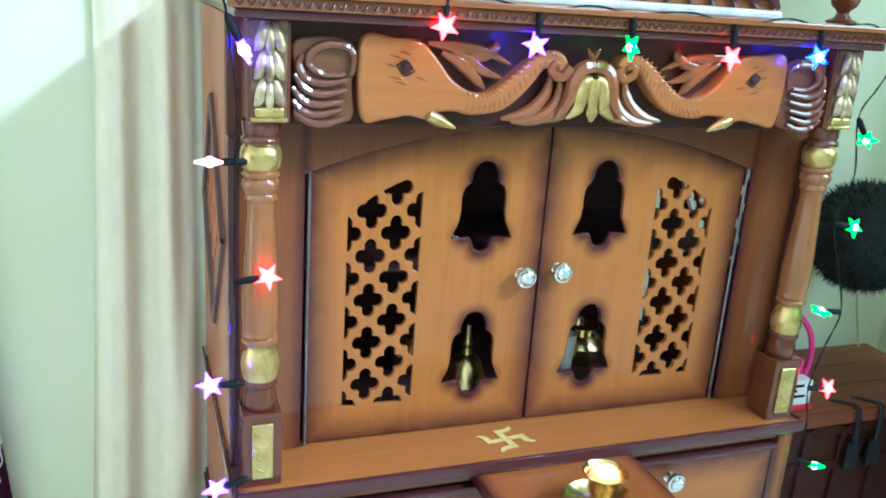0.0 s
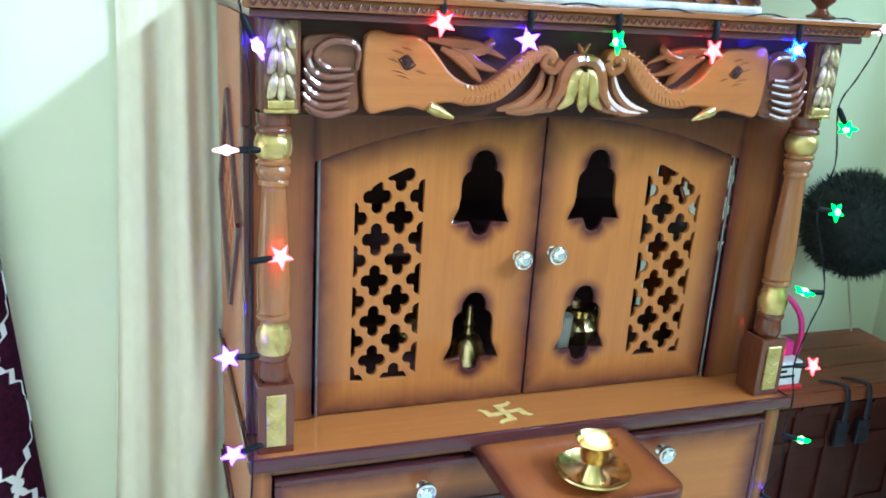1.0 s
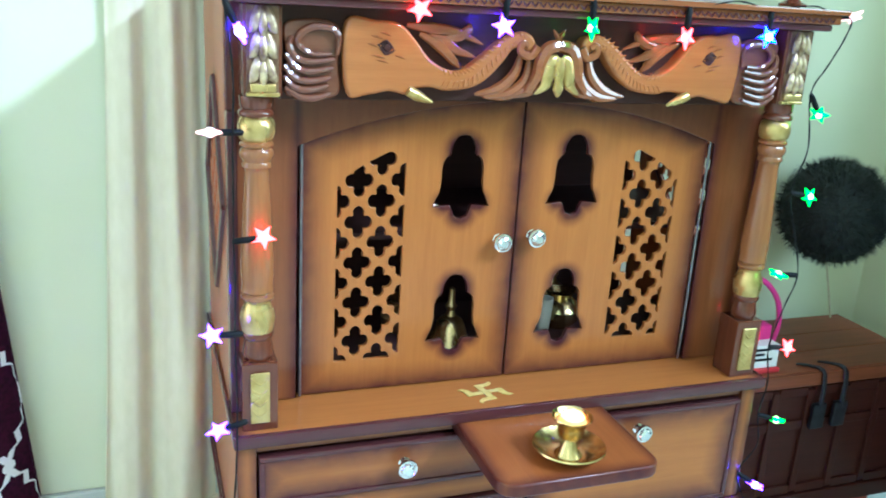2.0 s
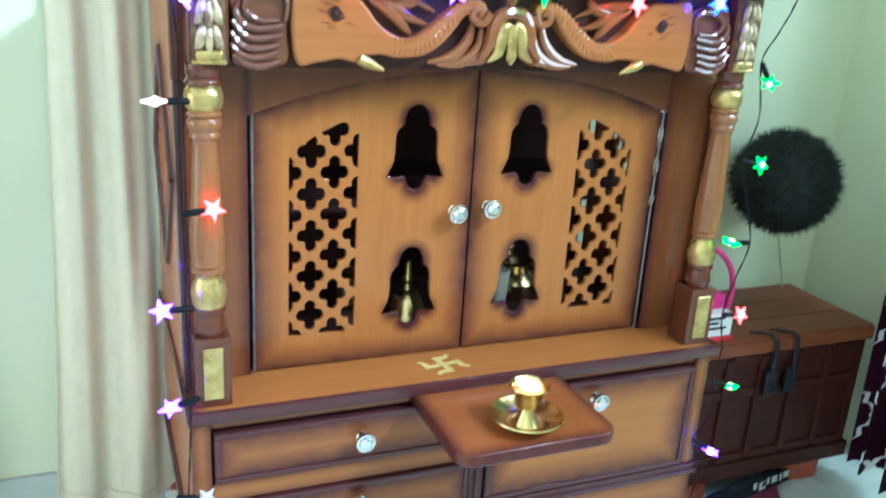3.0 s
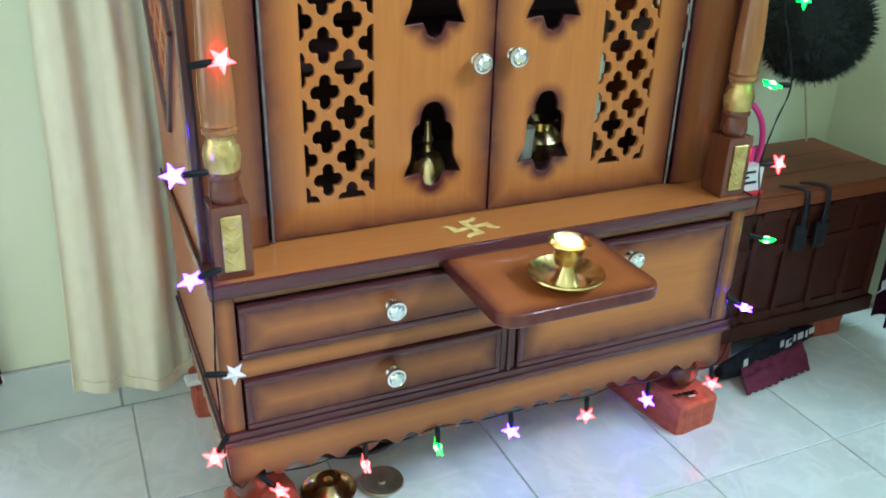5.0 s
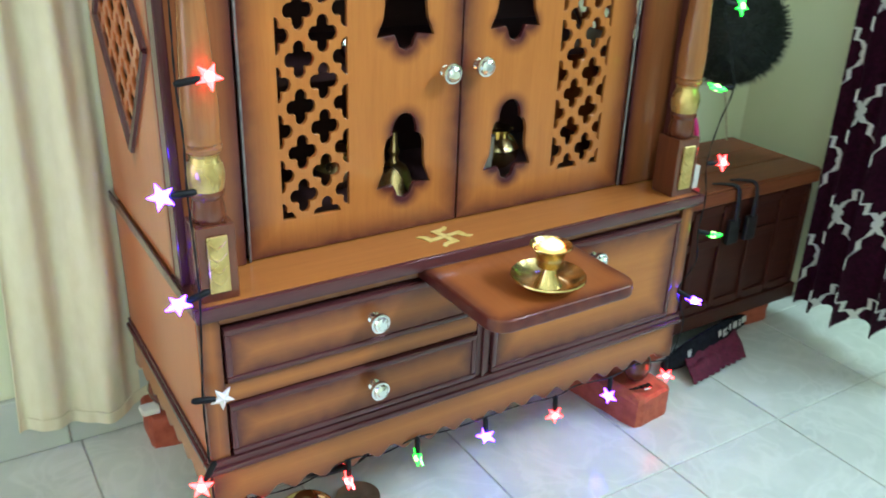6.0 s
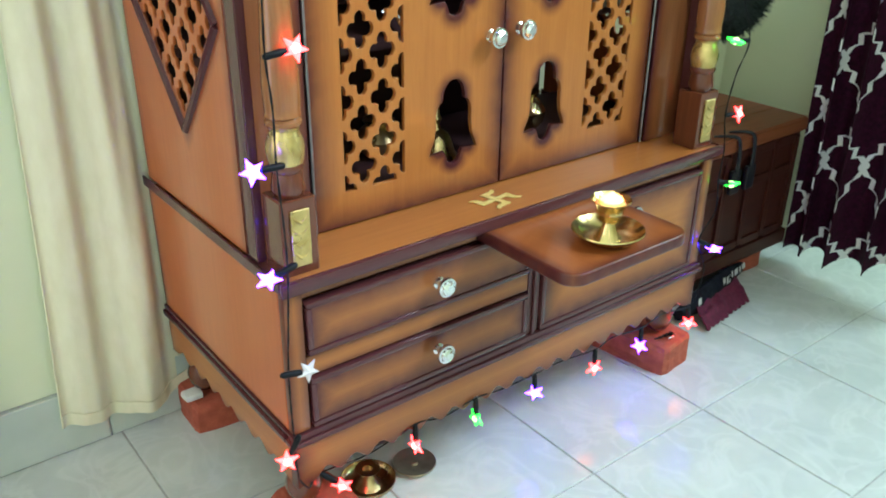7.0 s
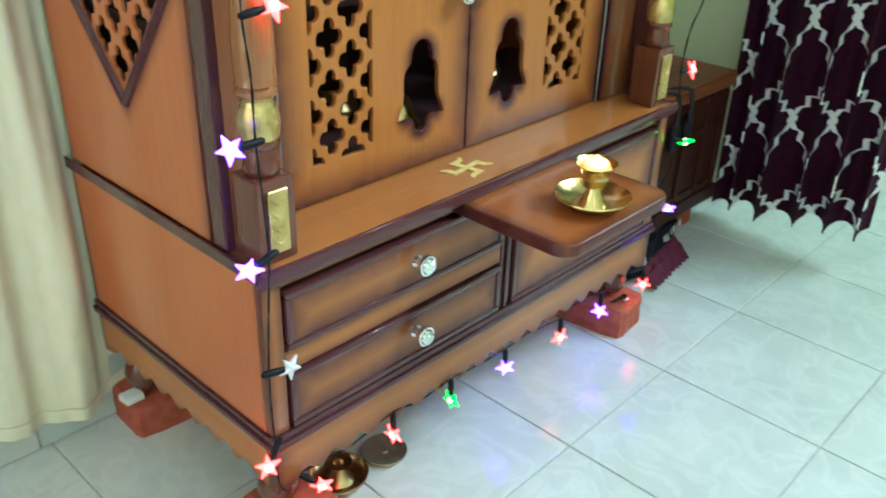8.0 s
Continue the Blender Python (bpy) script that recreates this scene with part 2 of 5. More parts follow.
def lattice_cloth(along):
    """Maroon curtain cloth with white interlocking lattice lines; along: the axis across the cloth."""
    m = bpy.data.materials.new("maroon_lattice_cloth_" + along)
    nodes, link, b = links(m)
    uv = nodes.new("ShaderNodeUVMap")
    uv.uv_map = "UVMap"
    sep = nodes.new("ShaderNodeSeparateXYZ")
    link.new(uv.outputs["UV"], sep.inputs[0])

    def M(op, a, c=None, clamp=False):
        return math_node(nodes, link, op, a, c, clamp)

    f = M("FRACT", M("MULTIPLY", sep.outputs[1], 1 / 0.235))
    tri = M("SUBTRACT", M("MULTIPLY", M("ABSOLUTE", M("SUBTRACT", f, 0.5)), 4.0), 1.0)
    # each line steps outward from the middle and rounds off where it links with its neighbour
    step = ramp(nodes, [(p, (h, h, h)) for p, h in ((0.0, 0.0), (0.09, 0.34), (0.46, 0.28), (0.56, 0.66), (0.80, 0.84), (0.93, 1.0), (1.0, 1.0))])
    link.new(M("ABSOLUTE", tri), step.inputs["Fac"])
    SPACE = 0.066
    off = M("MULTIPLY", M("MULTIPLY", M("SIGN", tri), step.outputs["Color"]), SPACE * 0.56)

    def line(v):
        return M("LESS_THAN", M("PINGPONG", v, SPACE), 0.0050)

    mask = M("MAXIMUM", line(M("ADD", sep.outputs[0], off)), line(M("SUBTRACT", M("ADD", sep.outputs[0], SPACE), off)))
    tc = nodes.new("ShaderNodeTexCoord")
    n = noise_node(nodes, link, tc.outputs["Object"], 120, 3)
    r = ramp(nodes, [(0.3, (0.015, 0.0004, 0.007)), (0.7, (0.036, 0.0008, 0.015))])
    link.new(n, r.inputs["Fac"])
    mix = nodes.new("ShaderNodeMix")
    mix.data_type = "RGBA"
    link.new(mask, mix.inputs[0])
    link.new(r.outputs["Color"], mix.inputs[6])
    mix.inputs[7].default_value = (0.80, 0.80, 0.76, 1)
    link.new(mix.outputs[2], b.inputs["Base Color"])
    b.inputs["Roughness"].default_value = 0.85
    b.inputs["Specular IOR Level"].default_value = 0.2
    bump(nodes, link, b, n, 0.3, 0.001)
    return m


# ---- building helpers ----
WORLD = {}


def thing(name, m=None, label="", category="", group="", kind=""):
    ob = new(name)
    ob.empty_display_size = 0.05
    m = m or Matrix()
    ob.matrix_basis = m
    WORLD[ob] = m.copy()
    return tagged(ob, label, category, group, kind)


def part(name, data, material, parent=None, label="", smooth=False):
    """Links a bmesh or mesh, given in world coordinates, as one object under parent."""
    if isinstance(data, bmesh.types.BMesh):
        me = bpy.data.meshes.new(name)
        data.normal_update()
        data.to_mesh(me)
        data.free()
    else:
        me = data
    me.name = name
    if not me.materials:
        me.materials.append(material)
    if smooth:
        me.shade_smooth()
        me.set_sharp_from_angle(angle=radians(38))
    ob = new(name, me)
    if parent:
        ob.parent = parent
        ob.matrix_parent_inverse = WORLD[parent].inverted()
    WORLD[ob] = Matrix()
    if label:
        ob["label"] = label
    return ob


def solid(name, data, material, label, category, kind="", group="", smooth=False):
    ob = part(name, data, material, None, "", smooth)
    return tagged(ob, label, category, group, kind)


def box(x0, x1, y0, y1, z0, z1, bevel=0.0, segs=1, bm=None):
    b = bmesh.new()
    g = bmesh.ops.create_cube(b, size=1.0)
    bmesh.ops.scale(b, vec=(x1 - x0, y1 - y0, z1 - z0), verts=g["verts"])
    bmesh.ops.translate(b, vec=((x0 + x1) / 2, (y0 + y1) / 2, (z0 + z1) / 2), verts=g["verts"])
    if bevel:
        bmesh.ops.bevel(b, geom=b.edges[:], offset=bevel, segments=segs, affect="EDGES", profile=0.6)
    return merge(bm, b) if bm else b


def merge(bm, other):
    me = bpy.data.meshes.new("temporary")
    other.to_mesh(me)
    other.free()
    bm.from_mesh(me)
    bpy.data.meshes.remove(me)
    return bm


def lathe(profile, cx=0, cy=0, cz=0, segs=28, m=None):
    """Turns (radius, height) pairs round the vertical axis at (cx, cy)."""
    b = bmesh.new()
    rings = []
    for r, h in profile:
        if r < 1e-5:
            rings.append([b.verts.new((0, 0, h))])
        else:
            rings.append([b.verts.new((r * math.cos(2 * math.pi * i / segs), r * math.sin(2 * math.pi * i / segs), h)) for i in range(segs)])
    for a, c in zip(rings, rings[1:]):
        for i in range(segs):
            j = (i + 1) % segs
            if len(a) == 1 and len(c) == 1:
                continue
            if len(a) == 1:
                b.faces.new((a[0], c[j], c[i]))
            elif len(c) == 1:
                b.faces.new((a[i], a[j], c[0]))
            else:
                b.faces.new((a[i], a[j], c[j], c[i]))
    if m is not None:
        b.transform(m)
    b.transform(Matrix.Translation((cx, cy, cz)))
    bmesh.ops.recalc_face_normals(b, faces=b.faces[:])
    return b


def smooth_line(pts, n=8):
    """A rounded run through the points."""
    out = []
    p = [Vector(q) for q in pts]
    for i in range(len(p) - 1):
        a, b, c, d = p[max(i - 1, 0)], p[i], p[i + 1], p[min(i + 2, len(p) - 1)]
        for k in range(n):
            t = k / n
            out.append(0.5 * ((2 * b) + (c - a) * t + (2 * a - 5 * b + 4 * c - d) * t * t + (3 * b - a - 3 * c + d) * t ** 3))
    out.append(p[-1])
    return out


def sweep(pts, radii, segs=8, flat=1.0, n=6, bm=None, soft=True):
    """A tapering rod through the points; flat squeezes it along y."""
    line = smooth_line(pts, n) if soft else [Vector(q) for q in pts]
    b = bmesh.new()
    rings = []
    for i, p in enumerate(line):
        t = i / (len(line) - 1) * (len(radii) - 1)
        k = min(int(t), len(radii) - 2)
        r = radii[k] + (radii[k + 1] - radii[k]) * (t - k)
        d = (line[min(i + 1, len(line) - 1)] - line[max(i - 1, 0)]).normalized()
        up = Vector((0, 1, 0)) if abs(d.y) < 0.95 else Vector((0, 0, 1))
        s = d.cross(up).normalized()
        u = s.cross(d).normalized()
        rings.append([b.verts.new(p + s * (r * math.cos(2 * math.pi * j / segs)) + u * (r * flat * math.sin(2 * math.pi * j / segs))) for j in range(segs)])
    for a, c in zip(rings, rings[1:]):
        for j in range(segs):
            b.faces.new((a[j], a[(j + 1) % segs], c[(j + 1) % segs], c[j]))
    b.faces.new(rings[0][::-1])
    b.faces.new(rings[-1])
    bmesh.ops.recalc_face_normals(b, faces=b.faces[:])
    return merge(bm, b) if bm else b


def cutout(outline, holes, y0, y1, bevel=0.0, axis="y", segs=1):
    """A board in the x-z plane from y0 to y1 with openings that go through it. Returns a mesh."""
    cu = bpy.data.curves.new("board", "CURVE")
    cu.dimensions, cu.fill_mode = "2D", "BOTH"
    cu.extrude = (y1 - y0) / 2 - bevel
    cu.bevel_depth, cu.bevel_resolution, cu.offset = bevel, segs, -bevel
    for loop in (outline, *holes):
        sp = cu.splines.new("POLY")
        sp.points.add(len(loop) - 1)
        for q, (x, z) in zip(sp.points, loop):
            q.co = (x, z, 0, 1)
        sp.use_cyclic_u = True
    ob = bpy.data.objects.new("board", cu)
    scene.collection.objects.link(ob)
    dg = bpy.context.evaluated_depsgraph_get()
    me = bpy.data.meshes.new_from_object(ob.evaluated_get(dg))
    bpy.data.objects.remove(ob)
    turn = Matrix(((1, 0, 0, 0), (0, 0, -1, (y0 + y1) / 2), (0, 1, 0, 0), (0, 0, 0, 1)))
    if axis == "x":  # board in the y-z plane: outline gives (y, z)
        turn = Matrix(((0, 0, 1, (y0 + y1) / 2), (1, 0, 0, 0), (0, 1, 0, 0), (0, 0, 0, 1)))
    me.transform(turn)
    w = bmesh.new()
    w.from_mesh(me)
    bmesh.ops.remove_doubles(w, verts=w.verts[:], dist=2e-5)
    bmesh.ops.recalc_face_normals(w, faces=w.faces[:])
    w.to_mesh(me)
    w.free()
    me.materials.clear()
    return me


def arc(cx, cz, rx, rz, a0, a1, n):
    return [(cx + rx * math.cos(radians(a0 + (a1 - a0) * i / n)), cz + rz * math.sin(radians(a0 + (a1 - a0) * i / n))) for i in range(n + 1)]

# ---- the room ----
BACK, EAST, WEST, SOUTH, HIGH = 0.47, 1.54, -1.5, -2.6, 2.7
NEXT = 3.9  # far wall of the next room

solid("wall_north", box(WEST - 0.12, NEXT + 0.12, BACK, BACK + 0.12, 0, HIGH), wall_mat, "pale green painted wall behind the cabinet", "wall", "structure")
solid("wall_west", box(WEST - 0.12, WEST, SOUTH, BACK, 0, HIGH), wall_mat, "pale green painted side wall", "wall", "structure")
solid("wall_south", box(WEST - 0.12, NEXT + 0.12, SOUTH - 0.12, SOUTH, 0, HIGH), wall_mat, "pale green painted wall opposite the cabinet", "wall", "structure")
east = box(EAST, EAST + 0.12, 0.16, BACK, 0, HIGH)
box(EAST, EAST + 0.12, -1.7, 0.16, 2.08, HIGH, bm=east)
box(EAST, EAST + 0.12, SOUTH, -1.7, 0, HIGH, bm=east)
solid("wall_east", east, wall_mat, "pale green wall with a curtained doorway", "wall", "structure")
solid("wall_far", box(NEXT, NEXT + 0.12, SOUTH, BACK, 0, HIGH), wall_mat, "pale wall of the next room", "wall", "structure")
solid("ceiling", box(WEST - 0.12, NEXT + 0.12, SOUTH - 0.12, BACK + 0.12, HIGH, HIGH + 0.1), ceiling_mat, "white painted ceiling", "ceiling", "structure")
floor = solid("floor", box(WEST - 0.12, NEXT + 0.12, SOUTH - 0.12, BACK + 0.12, -0.1, -0.0025), grout_mat, "glossy off-white ceramic tile floor with dark joints", "floor", "structure")
skirting = solid("skirting_base", box(WEST, EAST, BACK - 0.004, BACK - 0.0005, 0, 0.118), grout_mat, "grey ceramic tile skirting along the wall", "skirting", "structure")

# ---- the shrine cabinet ----
W0, W1, D1 = -0.033, 0.843, 0.45  # outer sides and back
BASE, LEDGE, TOP = 0.150, 0.468, 1.043
cab = thing("shrine_cabinet", pose(CX, 0.22, 0.075), "carved honey-brown wooden home shrine cabinet standing on four bricks", "cabinet")

# plinth with a scalloped lower edge
def scallops(a0, a1, n, low, high, top):
    pts = [(a0, top), (a0, low - 0.004)]
    step = (a1 - a0 - 0.05) / n
    for i in range(n):
        s = a0 + 0.025 + i * step
        for k in range(7):
            f = k / 7
            pts.append((s + f * step, low + (high - low) * (0.5 - 0.5 * math.cos(2 * math.pi * f))))
    pts += [(a1 - 0.025, low), (a1, low - 0.004), (a1, top)]
    return pts


plinth_wood = wood("plinth_wood", "x", stain=rect_stain(W0 - 0.004, W1 + 0.004, 0.138, 0.232, 0.054))
part("front_skirt", cutout(scallops(W0, W1, 18, BASE - 0.008, BASE + 0.007, 0.222), [], -0.004, 0.014, 0.0015), plinth_wood, cab, "scalloped front skirt board")
side_skirt_wood = wood("side_skirt_wood", "y", stain=rect_stain(-0.01, D1 + 0.01, 0.134, 0.236, 0.028, "y"))
for sx in (W0, W1 - 0.016):
    part("side_skirt", cutout(scallops(0.0145, D1, 8, BASE - 0.008, BASE + 0.006, 0.222), [], sx, sx + 0.016, 0.001, "x"), side_skirt_wood, cab)


def moulding(z, h, out, name="moulding", mat=None):
    """A stepped rail round the front and the two sides."""
    b = box(W0 - out, W1 + out, -out - 0.004, 0.012, z, z + h * 0.45, 0.002, 2)
    box(W0 - out * 0.5, W1 + out * 0.5, -out * 0.5 - 0.004, 0.012, z + h * 0.45, z + h, 0.0015, 2, b)
    part(name, b, mat or wood_dark, cab, "dark stepped front moulding", True)
    for s in (-1, 1):
        x = W0 if s < 0 else W1
        lo, hi = (x - out, x + 0.008) if s < 0 else (x - 0.008, x + out)
        b = box(lo, hi, 0.0125, D1 + out * 0.4, z, z + h * 0.5, 0.002, 2)
        lo, hi = (x - out * 0.5, x + 0.008) if s < 0 else (x - 0.008, x + out * 0.5)
        box(lo, hi, 0.0125, D1 + out * 0.4, z + h * 0.5, z + h, 0.0015, 2, b)
        part("side_" + name, b, mat or wood_dark, cab)


moulding(0.2125, 0.019, 0.007)

# lower carcass: side boards, back, corner stiles and rails
lower_side = wood("lower_side_wood", "z", (0.53, 0.150, 0.036), (0.44, 0.118, 0.028), stain=rect_stain(0.0, D1, 0.225, 0.47, 0.016, "y"))
for x in (W0, W1 - 0.016):
    part("lower_side_panel", box(x, x + 0.016, 0.012, D1, 0.232, 0.452, 0.001), lower_side, cab, "orange-brown side panel")
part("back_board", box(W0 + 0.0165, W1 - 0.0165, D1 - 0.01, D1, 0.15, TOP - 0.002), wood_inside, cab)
part("bottom_board", box(W0 + 0.0165, W1 - 0.0165, 0.016, D1 - 0.0105, 0.222, 0.232), wood_red, cab)
for x0, x1 in ((W0, -0.006), (0.816, W1)):
    part("stile", box(x0, x1, -0.003, 0.011, 0.232, 0.452, 0.002, 2), wood("stile_wood", "z", stain=rect_stain(x0 - 0.004, x1 + 0.004, 0.20, 0.48, 0.030)), cab, "honey corner stile with dark sprayed edges", True)
part("divider", box(0.394, 0.420, -0.002, 0.0115, 0.232, 0.4285, 0.002, 2), wood_dark_z, cab)
part("divider_bead", box(0.404, 0.410, -0.006, -0.0022, 0.232, 0.4285, 0.0015, 2), wood_dark_z, cab)
part("rail", box(-0.0055, 0.3935, -0.001, 0.0115, 0.3155, 0.3465, 0.002, 2), wood("rail_wood", "x", stain=rect_stain(-0.02, 0.41, 0.309, 0.353, 0.026)), cab, "wooden rail between the drawers")
part("top_rail", box(-0.0055, 0.8155, 0.003, 0.0145, 0.4325, 0.4515, 0.001), wood("top_rail_wood", "x", stain=rect_stain(-0.03, 0.84, 0.428, 0.456, 0.020)), cab)


def raised_front(x0, x1, z0, z1, name, parent, label):
    """A drawer front: dark frame with mitred bead and a honey field that darkens to its edge."""
    fr = bmesh.new()
    w = 0.0085
    for a in ((x0, x1, z0, z0 + w), (x0, x1, z1 - w, z1)):
        box(a[0], a[1], -0.0072, 0.011, a[2], a[3], 0.0026, 2, fr)
    for a in ((x0, x0 + w), (x1 - w, x1)):
        box(a[0], a[1], -0.0068, 0.011, z0 + w, z1 - w, 0.0026, 2, fr)
    ob = part(name, fr, wood_dark, parent, label, True)
    field = wood(name + "_field", "x", stain=rect_stain(x0 + w - 0.002, x1 - w + 0.002, z0 + w - 0.002, z1 - w + 0.002, 0.052))
    part("field", box(x0 + w - 0.002, x1 - w + 0.002, -0.0045, 0.009, z0 + w - 0.002, z1 - w + 0.002, 0.001), field, ob, "honey field with dark sprayed edges")
    return ob


drawer_a = raised_front(-0.003, 0.391, 0.349, 0.428, "drawer", cab, "upper drawer with a dark frame")
drawer_b = raised_front(-0.003, 0.391, 0.234, 0.313, "drawer", cab, "lower drawer with a dark frame")
flap = raised_front(0.4225, 0.813, 0.234, 0.4285, "drop_door", cab, "wide drop-front door with a dark frame")

# ledge and its front edge
part("ledge", box(W0 - 0.002, W1 + 0.002, -0.008, 0.105, 0.4565, LEDGE, 0.002, 2), wood("ledge_wood", "x", stain=rect_stain(W0, W1, 0.3, 0.7, 0.03)), cab, "honey wood ledge before the doors")
edge = box(W0 - 0.006, W1 + 0.006, -0.018, -0.0085, 0.4525, 0.4695, 0.003, 2)
box(W0 - 0.004, W1 + 0.004, -0.012, -0.001, 0.4475, 0.4523, 0.0015, 2, edge)
part("ledge_edge", edge, wood_dark, cab, "dark glossy ledge moulding", True)
for s in (0, 1):
    x0, x1 = ((W0 - 0.006, W0 - 0.0025) if s == 0 else (W1 + 0.0025, W1 + 0.006))
    part("side_band", box(x0, x1, -0.0075, D1 + 0.004, 0.453, 0.4695, 0.0015, 2), wood_dark, cab, "dark band across the side")

# pull-out tray
tray_out = []
tx0, tx1, ty0 = 0.287, 0.535, -0.192
for cx, cy, a in ((tx1 - 0.028, ty0 + 0.028, 270), (tx1 - 0.002, 0.020, 0), (tx0 + 0.002, 0.020, 90), (tx0 + 0.028, ty0 + 0.028, 180)):
    r = 0.028 if cy < 0 else 0.002
    tray_out += arc(cx, cy, r, r, a, a + 90, 8 if cy < 0 else 1)
tray_mesh = cutout(tray_out, [], 0, 0.020, 0.004, segs=3)
tray_mesh.transform(Matrix(((1, 0, 0, 0), (0, 0, 1, 0), (0, -1, 0, 0.452), (0, 0, 0, 1))))


def tray_stain(x, y, z, M):
    d = M("MINIMUM", M("MINIMUM", M("SUBTRACT", x, tx0), M("SUBTRACT", tx1, x)), M("SUBTRACT", y, ty0))
    return M("MULTIPLY", edge_fade(M, M("MAXIMUM", d, 0.0), 0.026), 0.95)


part("pull_out_tray", tray_mesh, wood("tray_wood", "y", (0.36, 0.112, 0.024), (0.29, 0.086, 0.019), tray_stain, rough=0.32, coat=0.35), cab, "reddish pull-out tray with rounded corners")

# knobs: chrome stem and ring with a cut crystal
def knob(x, y, z, parent):
    m = Matrix.Rotation(radians(90), 4, "X")
    ob = part("knob", lathe([(0, 0), (0.009, 0), (0.009, 0.002), (0.005, 0.004), (0.0045, 0.012), (0.008, 0.015), (0.0145, 0.017), (0.0155, 0.020), (0.0145, 0.023), (0.0125, 0.0235), (0, 0.0225)], x, y, z, 24, m), chrome, parent, "round chrome knob with crystal centre", True)
    cr = bmesh.new()
    rings = [[cr.verts.new((r * math.cos(math.pi * (2 * i + k) / 10), r * math.sin(math.pi * (2 * i + k) / 10), h)) for i in range(10)]
             for k, (r, h) in enumerate(((0.0122, 0.0236), (0.0108, 0.0275), (0.0062, 0.0305)))]
    for a, c in zip(rings, rings[1:]):
        for i in range(10):
            j = (i + 1) % 10
            if a is rings[0]:
                cr.faces.new((a[i], a[j], c[i]))
                cr.faces.new((a[j], c[j], c[i]))
            else:
                cr.faces.new((a[i], a[j], c[j]))
                cr.faces.new((a[i], c[j], c[i]))
    cr.faces.new(rings[2])
    cr.faces.new(rings[0][::-1])
    cr.transform(Matrix.Translation((x, y, z)) @ m)
    part("crystal", cr, crystal, ob, "cut crystal")


knob(0.211, -0.0045, 0.391, drawer_a)
knob(0.211, -0.0045, 0.2795, drawer_b)
knob(0.613, -0.0045, 0.3975, flap)

# ---- upper case ----
SIDE_Y0 = 0.062
F0, F1 = 0.083, 0.090  # face frame


def quatrefoil(cx, cz, w, h, n=6):
    """Four rounded lobes round a middle."""
    pts = []
    for ax, az, a0 in ((1, 0, -112), (0, 1, -22), (-1, 0, 68), (0, -1, 158)):
        ox, oz = cx + ax * w * 0.295, cz + az * h * 0.295
        pts += [(ox + w * 0.205 * math.cos(radians(a0 + 224 * i / n)), oz + h * 0.205 * math.sin(radians(a0 + 224 * i / n))) for i in range(n + 1)]
    return pts


def clipped(poly, inside, cut):
    """Clips a loop to the half-plane where inside(p) >= 0 (Sutherland-Hodgman)."""
    out = []
    for a, b in zip(poly, poly[1:] + poly[:1]):
        ia, ib = inside(a), inside(b)
        if ia >= 0:
            out.append(a)
        if (ia >= 0) != (ib >= 0):
            t = ia / (ia - ib)
            out.append((a[0] + (b[0] - a[0]) * t, a[1] + (b[1] - a[1]) * t))
    return out


def area_of(poly):
    return abs(sum(a[0] * b[1] - b[0] * a[1] for a, b in zip(poly, poly[1:] + poly[:1]))) / 2


def arch_z(x, mid, drop):
    return mid - drop * ((x - CX) / 0.335) ** 2


# jali openings of the left door; the right one is its mirror image
def jali():
    holes = []
    xs, pitch = (0.1195, 0.1535, 0.1875, 0.2215), 0.0625
    for i, x in enumerate(xs):
        for k in range(-1, 7):
            z = 0.5515 + k * pitch + (0.0 if i % 2 else -0.031)
            q = quatrefoil(x, z, 0.0415, 0.0495)
            for test in (lambda p: p[0] - 0.1215, lambda p: 0.2225 - p[0], lambda p: p[1] - 0.5195,
                         lambda p: 0.849 - 1.8 * max(0.2225 - p[0], 0) ** 1.55 - p[1]):
                q = clipped(q, test, None) if q else q
            if len(q) > 2 and area_of(q) > 9e-5:
                holes.append(q)
    return holes


def bell(cx, z0):
    """The bell opening: domed crown, flared skirt, pointed clapper below."""
    half = [(0.0, 0.0), (0.010, 0.005), (0.013, 0.014), (0.017, 0.022), (0.043, 0.019), (0.039, 0.030), (0.0335, 0.042), (0.0310, 0.060), (0.0312, 0.078),
            (0.0296, 0.088), (0.0250, 0.0952), (0.0185, 0.0985), (0.0188, 0.107), (0.0155, 0.118), (0.0092, 0.1262), (0.0, 0.1290)]
    return [(cx + 1.06 * x, z0 + z) for x, z in half] + [(cx - 1.06 * x, z0 + z) for x, z in half[-2:0:-1]]


def door(sign):
    def mx(x):
        return x if sign < 0 else 2 * CX - x
    x0, x1 = 0.072, CX - 0.0015
    n = 16
    outline = [(x0, LEDGE + 0.002), (x1, LEDGE + 0.002)]
    outline += [(x1 + (x0 - x1) * i / n, arch_z(x1 + (x0 - x1) * i / n, 0.931, 0.060)) for i in range(n + 1)]
    holes = jali() + [bell(0.3115, 0.521), bell(0.3115, 0.739)]
    loops = [[(mx(x), z) for x, z in loop] for loop in (outline, *holes)]
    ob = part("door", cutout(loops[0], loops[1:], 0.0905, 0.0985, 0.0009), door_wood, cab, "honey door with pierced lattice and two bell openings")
    knob(mx(0.3765), 0.0905, 0.7045 if sign < 0 else 0.7095, ob)
    hx = mx(0.0695)
    part("hinge_strip", lathe([(0, 0), (0.0023, 0), (0.0023, 0.385), (0, 0.385)], hx, 0.0872, LEDGE + 0.002, 10), steel, ob, "long steel hinge strip", True)
    return ob


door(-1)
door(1)

